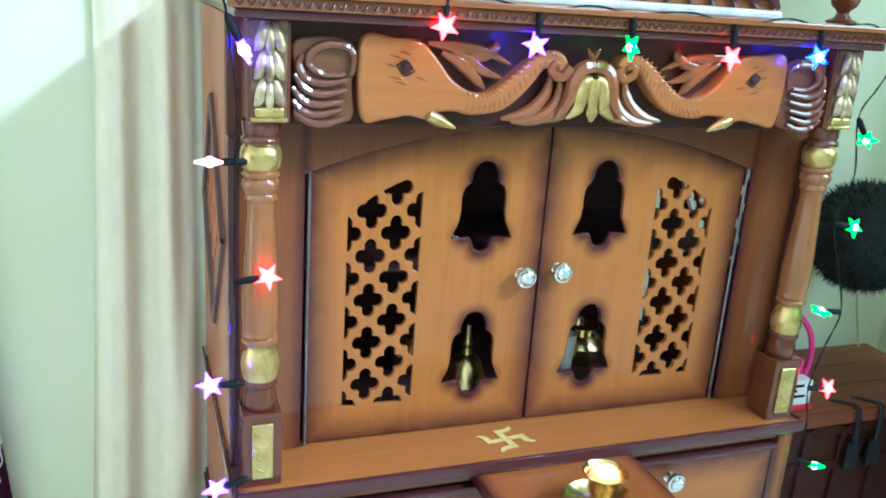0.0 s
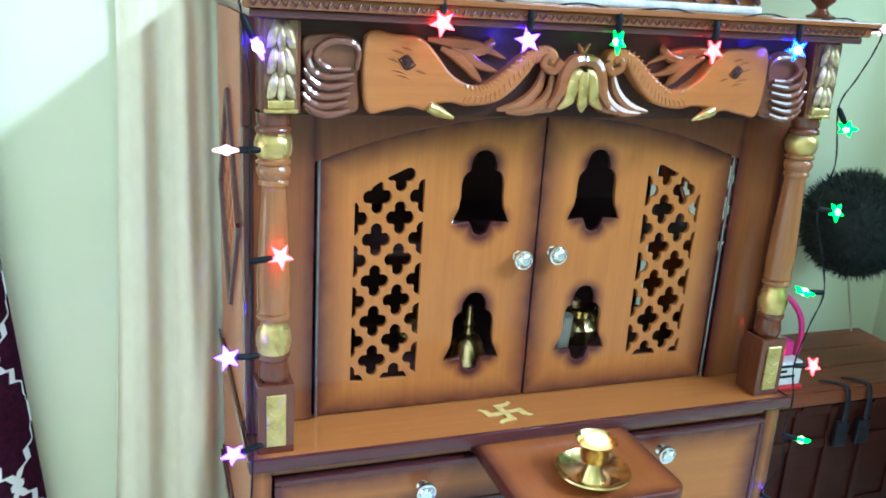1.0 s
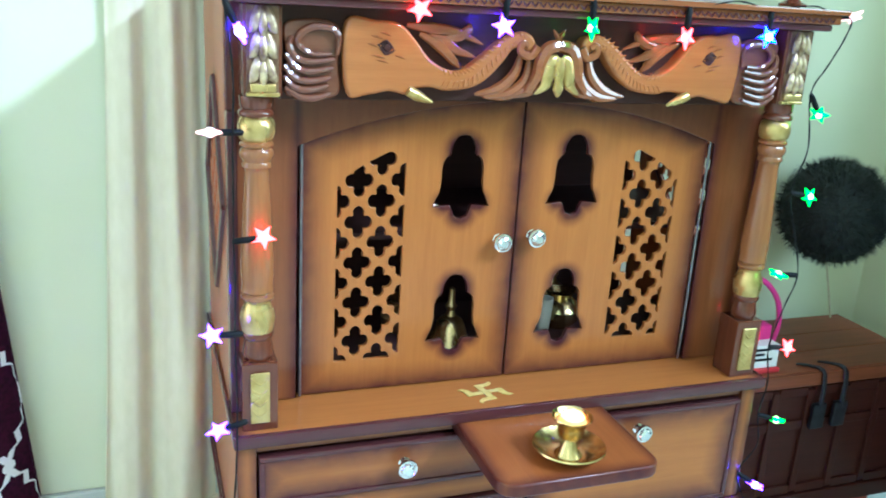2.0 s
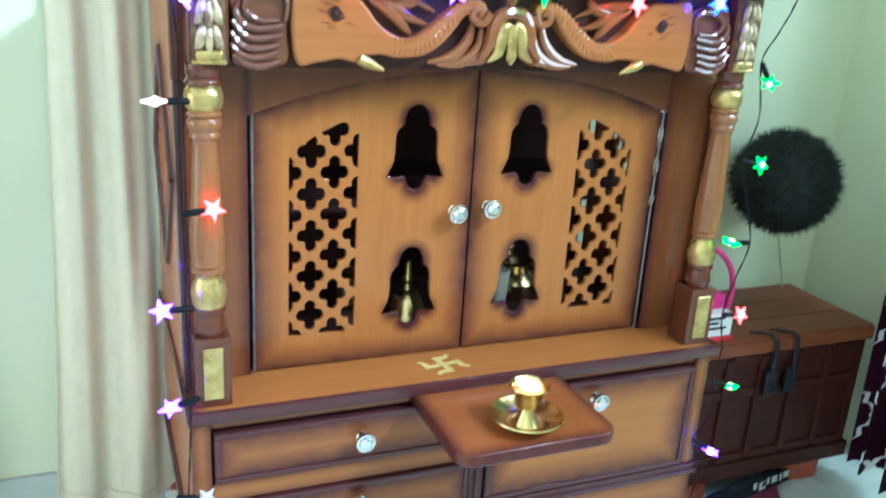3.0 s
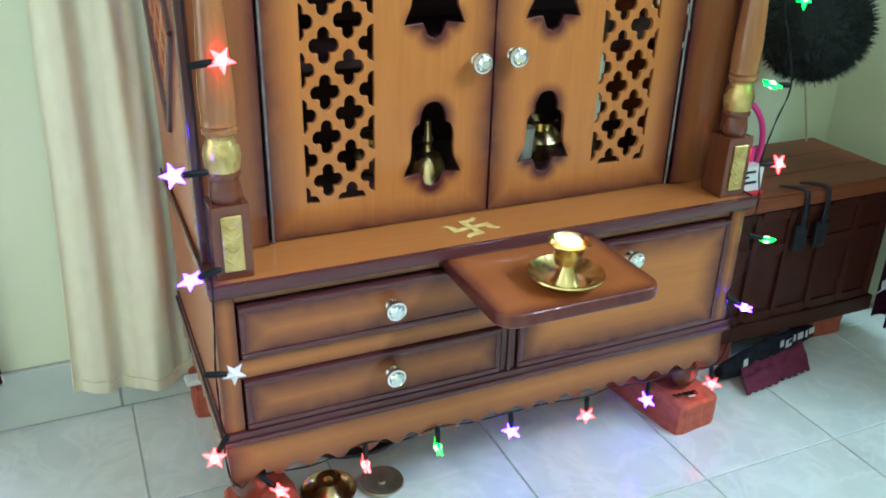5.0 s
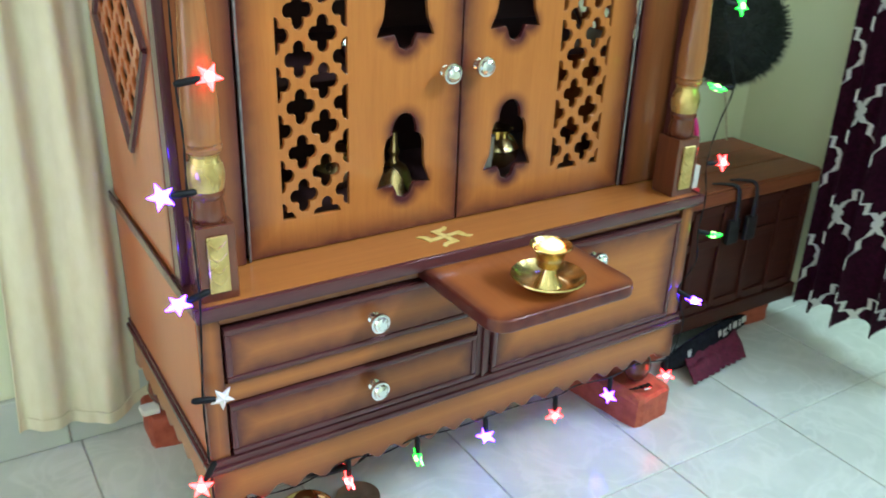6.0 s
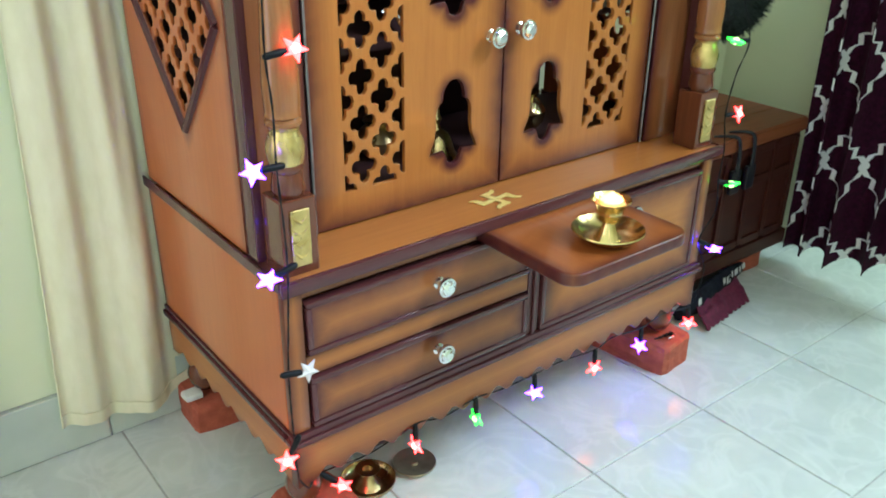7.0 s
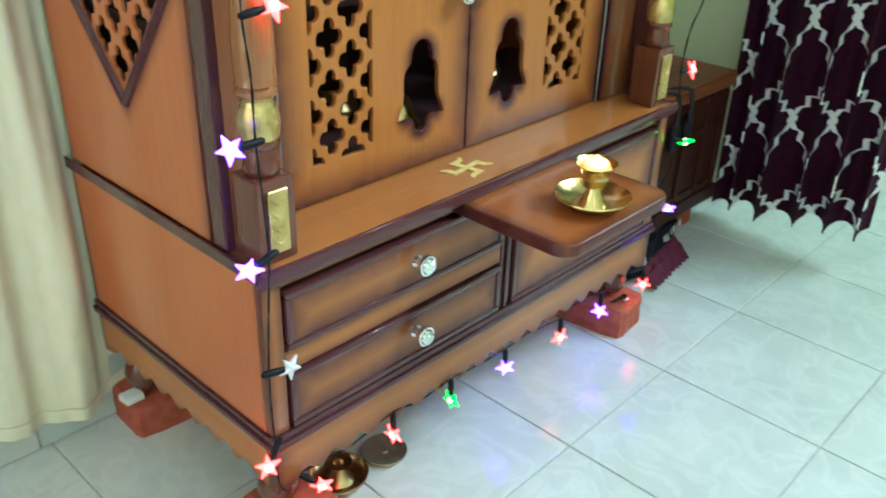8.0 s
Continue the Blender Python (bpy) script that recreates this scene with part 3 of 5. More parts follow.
# face frame with its arched valance
n = 24
val = [(0.063, 0.4695), (0.063, 0.853)]
val += [(0.063 + (0.747 - 0.063) * i / n, arch_z(0.063 + (0.747 - 0.063) * i / n, 0.919, 0.063)) for i in range(n + 1)]
val += [(0.747, 0.853), (0.747, 0.4695), (W1 - 0.001, 0.4695), (W1 - 0.001, TOP - 0.001), (W0 + 0.001, TOP - 0.001), (W0 + 0.001, 0.4695)]


def frame_darkening(x, y, z, M):
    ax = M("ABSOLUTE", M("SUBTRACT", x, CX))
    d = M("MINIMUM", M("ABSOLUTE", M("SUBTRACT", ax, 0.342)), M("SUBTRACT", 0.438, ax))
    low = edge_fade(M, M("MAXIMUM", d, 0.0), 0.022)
    # further darkening over the arch, growing upwards from z 0.80
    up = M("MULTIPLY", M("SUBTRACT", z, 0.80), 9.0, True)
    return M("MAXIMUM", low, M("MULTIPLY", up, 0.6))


part("face_frame", cutout(val, [], F0, F1, 0.0012), wood("frame_wood", "z", (0.28, 0.095, 0.028), (0.19, 0.060, 0.018), frame_darkening), cab, "dark-edged face frame with an arched top")

# side panels with a diamond of pierced lattice
DY, DZ, DW, DH = 0.250, 0.762, 0.138, 0.164
dia = [(DY - DW, DZ), (DY, DZ - DH), (DY + DW, DZ), (DY, DZ + DH)]
dholes = []
for i in range(-5, 6):
    for k in range(-7, 8):
        q = quatrefoil(DY + i * 0.031, DZ + k * 0.058 + (0.029 if i % 2 else 0), 0.037, 0.046, 4)
        for s, t in ((1, 1), (1, -1), (-1, 1), (-1, -1)):
            q = clipped(q, lambda p: 0.93 - s * (p[0] - DY) / DW - t * (p[1] - DZ) / DH, None) if q else q
        if len(q) > 2 and area_of(q) > 9e-5:
            dholes.append(q)


def side_stain(x, y, z, M):
    d = M("MINIMUM", M("SUBTRACT", y, SIDE_Y0 + 0.02), M("SUBTRACT", D1, y))
    m = edge_fade(M, M("MAXIMUM", d, 0.0), 0.03)
    q = M("ADD", M("DIVIDE", M("ABSOLUTE", M("SUBTRACT", y, DY)), DW), M("DIVIDE", M("ABSOLUTE", M("SUBTRACT", z, DZ)), DH))
    return M("MAXIMUM", m, edge_fade(M, M("MULTIPLY", M("ABSOLUTE", M("SUBTRACT", q, 1.0)), 0.1), 0.022))


side_wood = wood("side_wood", "z", (0.51, 0.142, 0.034), (0.42, 0.110, 0.026), stain=side_stain)
panel_out = [(SIDE_Y0 + 0.029, 0.470), (D1 - 0.011, 0.470), (D1 - 0.011, TOP - 0.001), (SIDE_Y0 + 0.029, TOP - 0.001)]
for x, s in ((W0, -1), (W1 - 0.005, 1)):
    sp = part("side_panel", cutout(panel_out, dholes, x, x + 0.005, 0.0008, "x"), side_wood, cab, "orange-brown side panel with a diamond lattice")
    xo = x if s < 0 else x + 0.005
    b = bmesh.new()
    for (ya, za), (yb, zb) in zip(dia, dia[1:] + dia[:1]):
        sweep([(xo, ya, za), (xo, yb, zb)], [0.0065, 0.0065], 8, 1.0, 1, b, False)
    part("diamond_frame", b, wood_dark, sp, "dark diamond moulding")
    xs = (W0 - 0.001, W0 + 0.012) if s < 0 else (W1 - 0.012, W1 + 0.001)
    part("corner_strip", box(xs[0], xs[1], SIDE_Y0 - 0.006, F0 - 0.0005, 0.4705, TOP - 0.14, 0.002, 2), wood_dark_z, cab, "dark corner strip")
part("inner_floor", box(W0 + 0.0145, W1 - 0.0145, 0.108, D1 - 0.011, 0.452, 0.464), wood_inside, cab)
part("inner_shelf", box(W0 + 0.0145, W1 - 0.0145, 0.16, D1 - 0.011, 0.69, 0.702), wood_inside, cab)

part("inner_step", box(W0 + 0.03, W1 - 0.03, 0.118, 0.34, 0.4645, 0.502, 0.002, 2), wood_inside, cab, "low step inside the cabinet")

# turned posts on square blocks
POST = [(0.018, 0.570), (0.020, 0.574), (0.0215, 0.580), (0.0195, 0.592), (0.0185, 0.600), (0.021, 0.603), (0.022, 0.607), (0.0205, 0.611)]
POST_VASE = [(0.0205, 0.611), (0.0225, 0.620), (0.0235, 0.630), (0.022, 0.640), (0.0185, 0.648), (0.0175, 0.653), (0.020, 0.657)]
POST_SHAFT = [(0.020, 0.657), (0.0225, 0.660), (0.0225, 0.664), (0.0195, 0.667), (0.0225, 0.670), (0.0215, 0.674), (0.0215, 0.680), (0.0225, 0.695),
              (0.0222, 0.715), (0.0205, 0.745), (0.0185, 0.780), (0.0168, 0.812), (0.0158, 0.832), (0.0165, 0.836), (0.0195, 0.839), (0.0195, 0.843),
              (0.0180, 0.846), (0.0215, 0.852), (0.0225, 0.857), (0.0215, 0.861), (0.0195, 0.864), (0.0225, 0.867), (0.0225, 0.870), (0.019, 0.873)]
POST_BALL = [(0.019, 0.873), (0.0225, 0.877), (0.0242, 0.885), (0.0242, 0.892), (0.0225, 0.899), (0.019, 0.903)]
POST_NECK = [(0.019, 0.903), (0.0225, 0.905), (0.0235, 0.908), (0.0225, 0.911), (0.0195, 0.914), (0.0215, 0.917), (0.022, 0.930)]
for px in (0.0, 0.81):
    py = 0.024
    post = part("post", lathe(POST, px, py, 0, 28), wood_red_z, cab, "turned wooden post with gold rings", True)
    part("shaft", lathe(POST_SHAFT, px, py, 0, 28), wood("shaft_wood", "z", (0.34, 0.145, 0.045), (0.22, 0.08, 0.025), rough=0.18, coat=0.9), post, "", True)
    part("gold_vase", lathe(POST_VASE, px, py, 0, 28), gold_paint, post, "gold painted ring", True)
    part("gold_ball", lathe(POST_BALL, px, py, 0, 28), gold_paint, post, "gold painted ring", True)
    part("neck", lathe(POST_NECK, px, py, 0, 28), wood_red_z, post, "", True)
    part("post_block", box(px - 0.0245, px + 0.0245, 0.001, 0.049, 0.4685, 0.5695, 0.002, 2), wood_red_z, post, "square block under the post")
    gp = box(px - 0.013, px + 0.013, -0.003, 0.0008, 0.481, 0.557, 0.001)
    for k, z in enumerate((0.497, 0.513, 0.529, 0.545)):
        sweep([(px - 0.011, -0.003, z + 0.004), (px, -0.0035, z - 0.005), (px + 0.011, -0.003, z + 0.004)], [0.001, 0.0022, 0.001], 6, 0.8, 4, gp)
    part("gold_panel", gp, gold_paint, post, "embossed gold panel")

# ---- cornice, frieze and crest ----
CZ = TOP
cornice = part("cornice", box(-0.052, 0.858, -0.040, D1 + 0.018, CZ + 0.024, CZ + 0.032, 0.0025, 2), wood_carved, cab, "stepped reddish cornice with a beaded row")
part("cornice_step", box(-0.034, 0.842, -0.024, D1 + 0.012, CZ, CZ + 0.0098, 0.003, 2), wood_dark, cornice, "dark lower step")
part("cornice_step", box(-0.042, 0.850, -0.031, D1 + 0.016, CZ + 0.010, CZ + 0.0238, 0.003, 2), wood_carved, cornice)
scallop = bpy.data.meshes.new("scallop")
sb = sweep([(-0.0048, -0.0318, CZ + 0.0195), (0, -0.0335, CZ + 0.0135), (0.0048, -0.0318, CZ + 0.0195)], [0.0009, 0.0019, 0.0009], 5, 0.8, 2)
sb.to_mesh(scallop)
sb.free()
scallop.materials.append(wood_dark)
for i in range(74):
    ob = new("scallop", scallop)
    ob.parent, ob.matrix_parent_inverse = cornice, Matrix()
    ob.location = (-0.030 + i * 0.0118, 0, 0)


def loop2(pts, n=5):
    """A closed rounded outline through (x, z) pairs."""
    p = [Vector((a, b, 0)) for a, b in pts]
    out = []
    k = len(p)
    for i in range(k):
        a, b, c, d = p[i - 1], p[i], p[(i + 1) % k], p[(i + 2) % k]
        for j in range(n):
            t = j / n
            q = 0.5 * ((2 * b) + (c - a) * t + (2 * a - 5 * b + 4 * c - d) * t * t + (3 * b - a - 3 * c + d) * t ** 3)
            out.append((q.x, q.y))
    return out


def flip(pts, sign):
    return pts if sign < 0 else [(2 * CX - p[0], *p[1:]) for p in pts]


# solid back board: dark colour stands for the shade where the carving is cut through
part("frieze_board", box(0.028, 0.782, 0.022, 0.050, 0.926, TOP - 0.0005, 0.001), wood_ground, cab, "dark board standing for the shade behind the carving")
HEAD = [(0.108, 1.026), (0.148, 1.029), (0.179, 1.026), (0.201, 1.006), (0.220, 0.984), (0.243, 0.971), (0.266, 0.970), (0.293, 0.988), (0.320, 1.011), (0.346, 1.023),
        (0.364, 1.018), (0.370, 1.005), (0.361, 0.995), (0.351, 1.000), (0.338, 1.000), (0.327, 0.985), (0.306, 0.962), (0.282, 0.947), (0.245, 0.942), (0.223, 0.946),
        (0.198, 0.943), (0.188, 0.936), (0.166, 0.940), (0.139, 0.935), (0.110, 0.938)]
EAR = [(0.032, 1.018), (0.060, 1.027), (0.090, 1.025), (0.104, 1.012), (0.101, 0.975), (0.104, 0.940), (0.090, 0.929), (0.050, 0.928), (0.033, 0.938), (0.036, 0.975)]
EAR_RIDGES = [[(0.033, 0.985), (0.045, 0.969), (0.063, 0.963), (0.093, 0.968)], [(0.031, 0.971), (0.043, 0.956), (0.062, 0.951), (0.090, 0.956)],
              [(0.031, 0.957), (0.043, 0.944), (0.062, 0.940), (0.087, 0.946)], [(0.033, 0.943), (0.050, 0.932), (0.070, 0.930), (0.090, 0.936)],
              [(0.090, 0.985), (0.066, 0.985), (0.049, 0.996), (0.053, 1.010), (0.070, 1.018), (0.091, 1.016), (0.100, 1.006), (0.098, 0.985)],
              [(0.042, 1.006), (0.038, 0.994), (0.046, 0.980), (0.066, 0.975), (0.094, 0.979)]]
FRONDS = [[(0.290, 0.937), (0.322, 0.944), (0.346, 0.966), (0.354, 0.994)], [(0.303, 0.934), (0.338, 0.938), (0.362, 0.958), (0.366, 0.988)],
          [(0.330, 0.935), (0.360, 0.943), (0.376, 0.966), (0.380, 1.000)], [(0.352, 0.936), (0.371, 0.946), (0.383, 0.975), (0.386, 1.006)]]
LEAVES = [[(0.190, 1.024), (0.226, 1.021), (0.262, 1.017), (0.298, 1.003)], [(0.236, 1.008), (0.262, 1.012), (0.276, 1.022), (0.276, 1.030)],
          [(0.208, 1.014), (0.236, 1.000), (0.256, 0.982), (0.266, 0.972)], [(0.222, 1.016), (0.246, 1.004), (0.262, 0.994), (0.288, 0.986)]]


def to3(pts, y):
    return [(x, y, z) for x, z in pts]


for s in (-1, 1):
    head = part("elephant_carving", cutout(flip(loop2(HEAD), s), [], 0.000, 0.030, 0.005, segs=3), wood_head, cab, "carved elephant head with a raised trunk")
    line = smooth_line([(x, 0.0, z) for x, z in [(0.236, 0.958), (0.262, 0.957), (0.285, 0.967), (0.310, 0.990), (0.335, 1.010), (0.355, 1.010)]], 4)
    for i, p in enumerate(line[1:-1]):
        d = (line[i + 2] - line[i]).normalized()
        nrm = Vector((-d.z, 0, d.x))
        w = 0.0135 - 0.004 * i / len(line)
        q = [p - nrm * w - d * 0.003, p - nrm * w * 0.3 + d * 0.001 + Vector((0, -0.0005, 0)), p - nrm * 0.001 + d * 0.004]
        q2 = [p + nrm * w - d * 0.003, p + nrm * w * 0.4 + d * 0.001]
        for run in (q, q2):
            part("ridge", sweep(flip([tuple(v) for v in run], s), [0.0006, 0.0017, 0.0006], 6, 0.7, 3), wood_head, head, "", True)
    for dx, dz, l in ((-0.020, 0.014, 0.016), (-0.024, 0.004, 0.013), (-0.020, -0.010, 0.020), (-0.012, -0.016, 0.016), (0.012, -0.010, 0.014), (-0.008, 0.018, 0.014)):
        line = [(0.160 + dx, 0.0, 0.996 + dz), (0.160 + dx + l * 0.5, -0.0004, 0.996 + dz - 0.001), (0.160 + dx + l, 0.0, 0.996 + dz - 0.004)]
        part("brow_line", sweep(flip(line, s), [0.0004, 0.0015, 0.0004], 6, 1.0, 2), wood_carved, head, "", True)
    eye = sweep(flip([(0.151, -0.0005, 0.999), (0.160, -0.0015, 1.003), (0.170, -0.0005, 0.994)], s), [0.0008, 0.0026, 0.0008], 8, 0.7, 6)
    sweep(flip([(0.149, -0.0005, 1.000), (0.160, -0.0010, 0.988), (0.172, -0.0005, 0.993)], s), [0.0008, 0.0020, 0.0008], 6, 0.6, 4, eye)
    pup = lathe([(0.0072, 0), (0.0066, 0.0012), (0.0050, 0.0016), (0.0046, 0.0010), (0.0040, 0.0026), (0, 0.0034)], 0.1605 if s < 0 else 2 * CX - 0.1605, 0.0, 0.996, 14, Matrix.Rotation(radians(90), 4, "X"))
    part("eye", merge(eye, pup), wood_ground, head, "dark carved eye", True)
    ear = part("ear_carving", cutout(flip(loop2(EAR), s), [], 0.008, 0.030, 0.004, segs=3), wood_ear, cab, "carved fan-shaped ear")
    for r in EAR_RIDGES:
        part("ear_fold", sweep(to3(flip(r, s), 0.003), [0.0025, 0.0052, 0.0050, 0.0028], 8, 1.1, 6), wood_ear, ear, "", True)
    for k, r in enumerate(FRONDS):
        part("frond", sweep(to3(flip(r, s), 0.012 - 0.002 * k), [0.0022, 0.0085, 0.0078, 0.0035], 8, 0.9, 6), wood_carved, cab, "carved acanthus frond", True)
    for r in LEAVES:
        part("leaf", sweep(to3(flip(r, s), 0.014), [0.0030, 0.0080, 0.0065, 0.0012], 8, 0.8, 6), wood_carved, cab, "carved leaf above the trunk", True)
    curl = smooth_line(to3(flip([(0.372, 1.004), (0.362, 0.991), (0.347, 0.997), (0.350, 1.008), (0.358, 1.004)], s), -0.001), 6)
    part("trunk_tip", sweep([tuple(v) for v in curl], [0.007, 0.006, 0.005, 0.0035], 8, 0.8, 1, None, False), wood_carved, head, "", True)
    part("tusk", sweep(to3(flip([(0.191, 0.942), (0.204, 0.936), (0.225, 0.9275)], s), -0.003), [0.0068, 0.0074, 0.0016], 10, 0.9, 6), gold_paint, head, "gold painted tusk", True)

# gold lotus in the middle
lot = bmesh.new()
for sg in (-1, 1):
    sweep(to3(flip([(0.402, 0.989), (0.393, 0.985), (0.389, 0.968), (0.386, 0.953), (0.372, 0.941)], sg), -0.004), [0.006, 0.0085, 0.0095, 0.0080, 0.0015], 10, 0.75, 6, lot)
sweep(to3([(CX, 0.991), (CX, 0.976), (CX, 0.959), (CX, 0.947), (CX, 0.937)], -0.007), [0.0070, 0.0090, 0.0070, 0.0078, 0.0012], 10, 0.7, 6, lot)
lotus = part("lotus_carving", lot, gold_paint, cab, "gold painted lotus bud", True)
b = bmesh.new()
for sg in (-1, 1):
    sweep(to3(flip([(0.405, 1.006), (0.387, 1.001), (0.378, 0.984), (0.374, 0.964), (0.359, 0.942)], sg), -0.001), [0.0085, 0.0098, 0.0098, 0.0085, 0.003], 8, 0.9, 6, b)
sweep(to3([(CX, 1.012), (CX - 0.004, 1.020), (CX - 0.009, 1.027)], 0.004), [0.003, 0.004, 0.001], 6, 0.8, 4, b)
sweep(to3([(CX, 1.012), (CX + 0.004, 1.020), (CX + 0.009, 1.027)], 0.004), [0.003, 0.004, 0.001], 6, 0.8, 4, b)
part("lotus_petal", b, wood_carved, lotus, "dark outer petals", True)

# leaf-scaled gold brackets over the posts
for px in (0.005, 0.8085):
    br = part("bracket", box(px - 0.0245, px + 0.0245, 0.001, 0.048, 0.9305, TOP - 0.0005, 0.004, 2), wood_red_z, cab, "square capital with gold leaves")
    part("panel", box(px - 0.0195, px + 0.0195, -0.0005, 0.0006, 0.934, 1.0405, 0.0003), gold_shade, br, "dull gold ground of the leaf panel")
    for z in (0.949, 0.978, 1.008):
        # one husk: two side leaves that part at the tip and a ridged middle leaf
        g = bmesh.new()
        for d in (-1, 1):
            sweep([(px + d * 0.0045, -0.0010, z + 0.031), (px + d * 0.0085, -0.0040, z + 0.018), (px + d * 0.0120, -0.0055, z + 0.006), (px + d * 0.0165, -0.0050, z + 0.0005)],
                  [0.0040, 0.0062, 0.0056, 0.0008], 10, 0.6, 6, g)
        sweep([(px, -0.0015, z + 0.032), (px, -0.0052, z + 0.016), (px, -0.0062, z + 0.004), (px, -0.0045, z - 0.006)], [0.0026, 0.0052, 0.0050, 0.0006], 10, 0.7, 6, g)
        part("gold_leaves", g, gold_worn, br, "worn gold leaf scales", True)
    g = box(px - 0.0205, px + 0.0205, -0.0045, 0.002, 0.9315, 0.9365, 0.002, 2)
    box(px - 0.0160, px + 0.0160, -0.0065, 0.002, 0.9367, 0.9480, 0.003, 3, g)
    part("gold_collar", g, gold_paint, br, "gold collar under the leaves", True)

# crest board on the cornice, a pale strip at its foot for the varnish highlight, and corner finials
cy = 0.0
crest = [(0.145, CZ + 0.0325), (0.665, CZ + 0.0325)] + [(CX + 0.26 * math.cos(radians(a)), CZ + 0.0325 + 0.012 + 0.24 * math.sin(radians(a)) ** 1.4) for a in range(0, 181, 9)]
cr = part("crest", cutout(crest, [], cy, cy + 0.028, 0.003, segs=2), wood_red, cab, "carved arched crest board")
part("crest_strip", box(0.150, 0.660, cy - 0.022, cy - 0.0005, CZ + 0.0325, CZ + 0.044, 0.004, 3), gloss_strip, cr, "silver-white strip standing for the gloss at the crest's foot")
b = bmesh.new()
for s in (-1, 1):
    for k in range(7):
        x = 0.165 + 0.034 * k
        z = CZ + 0.050
        b = sweep(to3(flip([(x - 0.022, z - 0.004), (x - 0.005, z + 0.012 + 0.003 * k), (x + 0.018, z + 0.006 + 0.006 * k)], s), cy - 0.004), [0.003, 0.009, 0.002], 8, 0.8, 5)
        part("crest_leaf", b, wood_dark, cr, "dark carved leaf", True)
for fx in (0.0, 0.800):
    part("finial", lathe([(0, 0), (0.020, 0), (0.021, 0.004), (0.012, 0.008), (0.008, 0.014), (0.010, 0.018), (0.017, 0.024), (0.020, 0.033), (0.016, 0.043), (0.008, 0.049), (0.005, 0.060), (0, 0.066)], fx, 0.022, CZ + 0.0325, 24), wood_red_z, cab, "turned corner finial", True)

# gold emblem on the ledge: a cross with bent, flared arms
EX, EY = 0.354, 0.040


def flat_piece(pts, z0, z1):
    me = cutout(pts, [], 0, z1 - z0, 0.0003)
    me.transform(Matrix(((1, 0, 0, EX), (0, 0, 1, EY), (0, -1, 0, z1), (0, 0, 0, 1))))
    return me


emblem = part("emblem", flat_piece([(-0.0045, -0.0045), (0.0045, -0.0045), (0.0045, 0.0045), (-0.0045, 0.0045)], LEDGE + 0.0003, LEDGE + 0.0017), flat_gold, cab, "gold painted auspicious Hindu emblem on the ledge")
ARM = [(0.0043, 0.0042), (0.0043, -0.0042), (0.0170, -0.0044), (0.0185, -0.0150), (0.0245, -0.0215), (0.0310, -0.0205), (0.0262, -0.0135), (0.0262, 0.0042)]
for k in range(4):
    a = radians(90 * k + 10)
    q = [((x * math.cos(a) - z * math.sin(a)) * 1.22, (x * math.sin(a) + z * math.cos(a)) * 0.98) for x, z in ARM]
    part("emblem_arm", flat_piece(q, LEDGE + 0.0003, LEDGE + 0.0017), flat_gold, emblem)

# rounded feet
for fx, fy in ((0.0, 0.045), (0.812, 0.045), (0.0, 0.405), (0.812, 0.405)):
    part("foot", lathe([(0, 0.068), (0.010, 0.068), (0.018, 0.074), (0.026, 0.090), (0.028, 0.104), (0.024, 0.118), (0.016, 0.128), (0.020, 0.134), (0.026, 0.142), (0.026, 0.2215), (0, 0.2215)], fx, fy, 0, 24), wood_red_z, cab, "turned bun foot", True)

# ---- bricks ----
def brick_mesh(seed):
    rnd = random.Random(seed)
    b = box(-0.055, 0.055, -0.112, 0.112, 0.0, 0.067)
    bmesh.ops.subdivide_edges(b, edges=b.edges[:], cuts=5, use_grid_fill=True)
    for v in b.verts:
        c = v.co
        e = sum((abs(c.x) > 0.054, abs(c.y) > 0.111, c.z > 0.066))
        k = 0.0030 * e if e > 1 else 0.0006
        v.co = c + Vector((-math.copysign(k, c.x), -math.copysign(k, c.y), -k if c.z > 0.03 else 0)) + Vector((rnd.uniform(-1, 1), rnd.uniform(-1, 1), 0)) * 0.0011
        if c.z > 0.066:
            v.co.z += rnd.uniform(-0.0012, 0.0004)
    return b


for i, (x, y, a) in enumerate(((0.020, -0.008, 2), (0.806, 0.103, 8), (0.076, 0.415, 87), (0.74, 0.41, 92), (1.320, 0.272, -4), (0.985, 0.262, 3))):
    br = part("brick_block", brick_mesh(i), brick_mat)
    br.name = "brick"
    br.matrix_basis = pose(x, y, 0, 0, 0, a)
    tagged(br, "rough red clay brick under the " + ("cabinet's foot" if i < 4 else "wooden trunk"), "brick", "bricks under the furniture")

wad = box(-0.016, 0.016, -0.013, 0.013, 0.0, 0.012, 0.003, 2)
for v in wad.verts:
    v.co += Vector((noise.noise(v.co * 90) * 0.004, noise.noise(v.co * 80 + Vector((3, 1, 2))) * 0.004, 0))
wad.transform(Matrix.Translation((-0.030, 0.392, 0.0668)))
solid("paper_wad", wad, paper_white, "folded white paper wedged on the brick", "paper", smooth=True)

tie = bmesh.new()
for k in range(3):
    sweep([(0.776 + 0.012 * k, 0.022, 0.0695), (0.786 + 0.012 * k, 0.012 - 0.003 * k, 0.074), (0.800 + 0.010 * k, 0.020, 0.0695), (0.812 + 0.006 * k, 0.014, 0.0700)], [0.0014, 0.0018, 0.0018, 0.0012], 6, 1, 6, tie)
tie_ob = solid("wire_tie", tie, black_rubber, "bit of black wire lying on the brick", "wire", smooth=True)
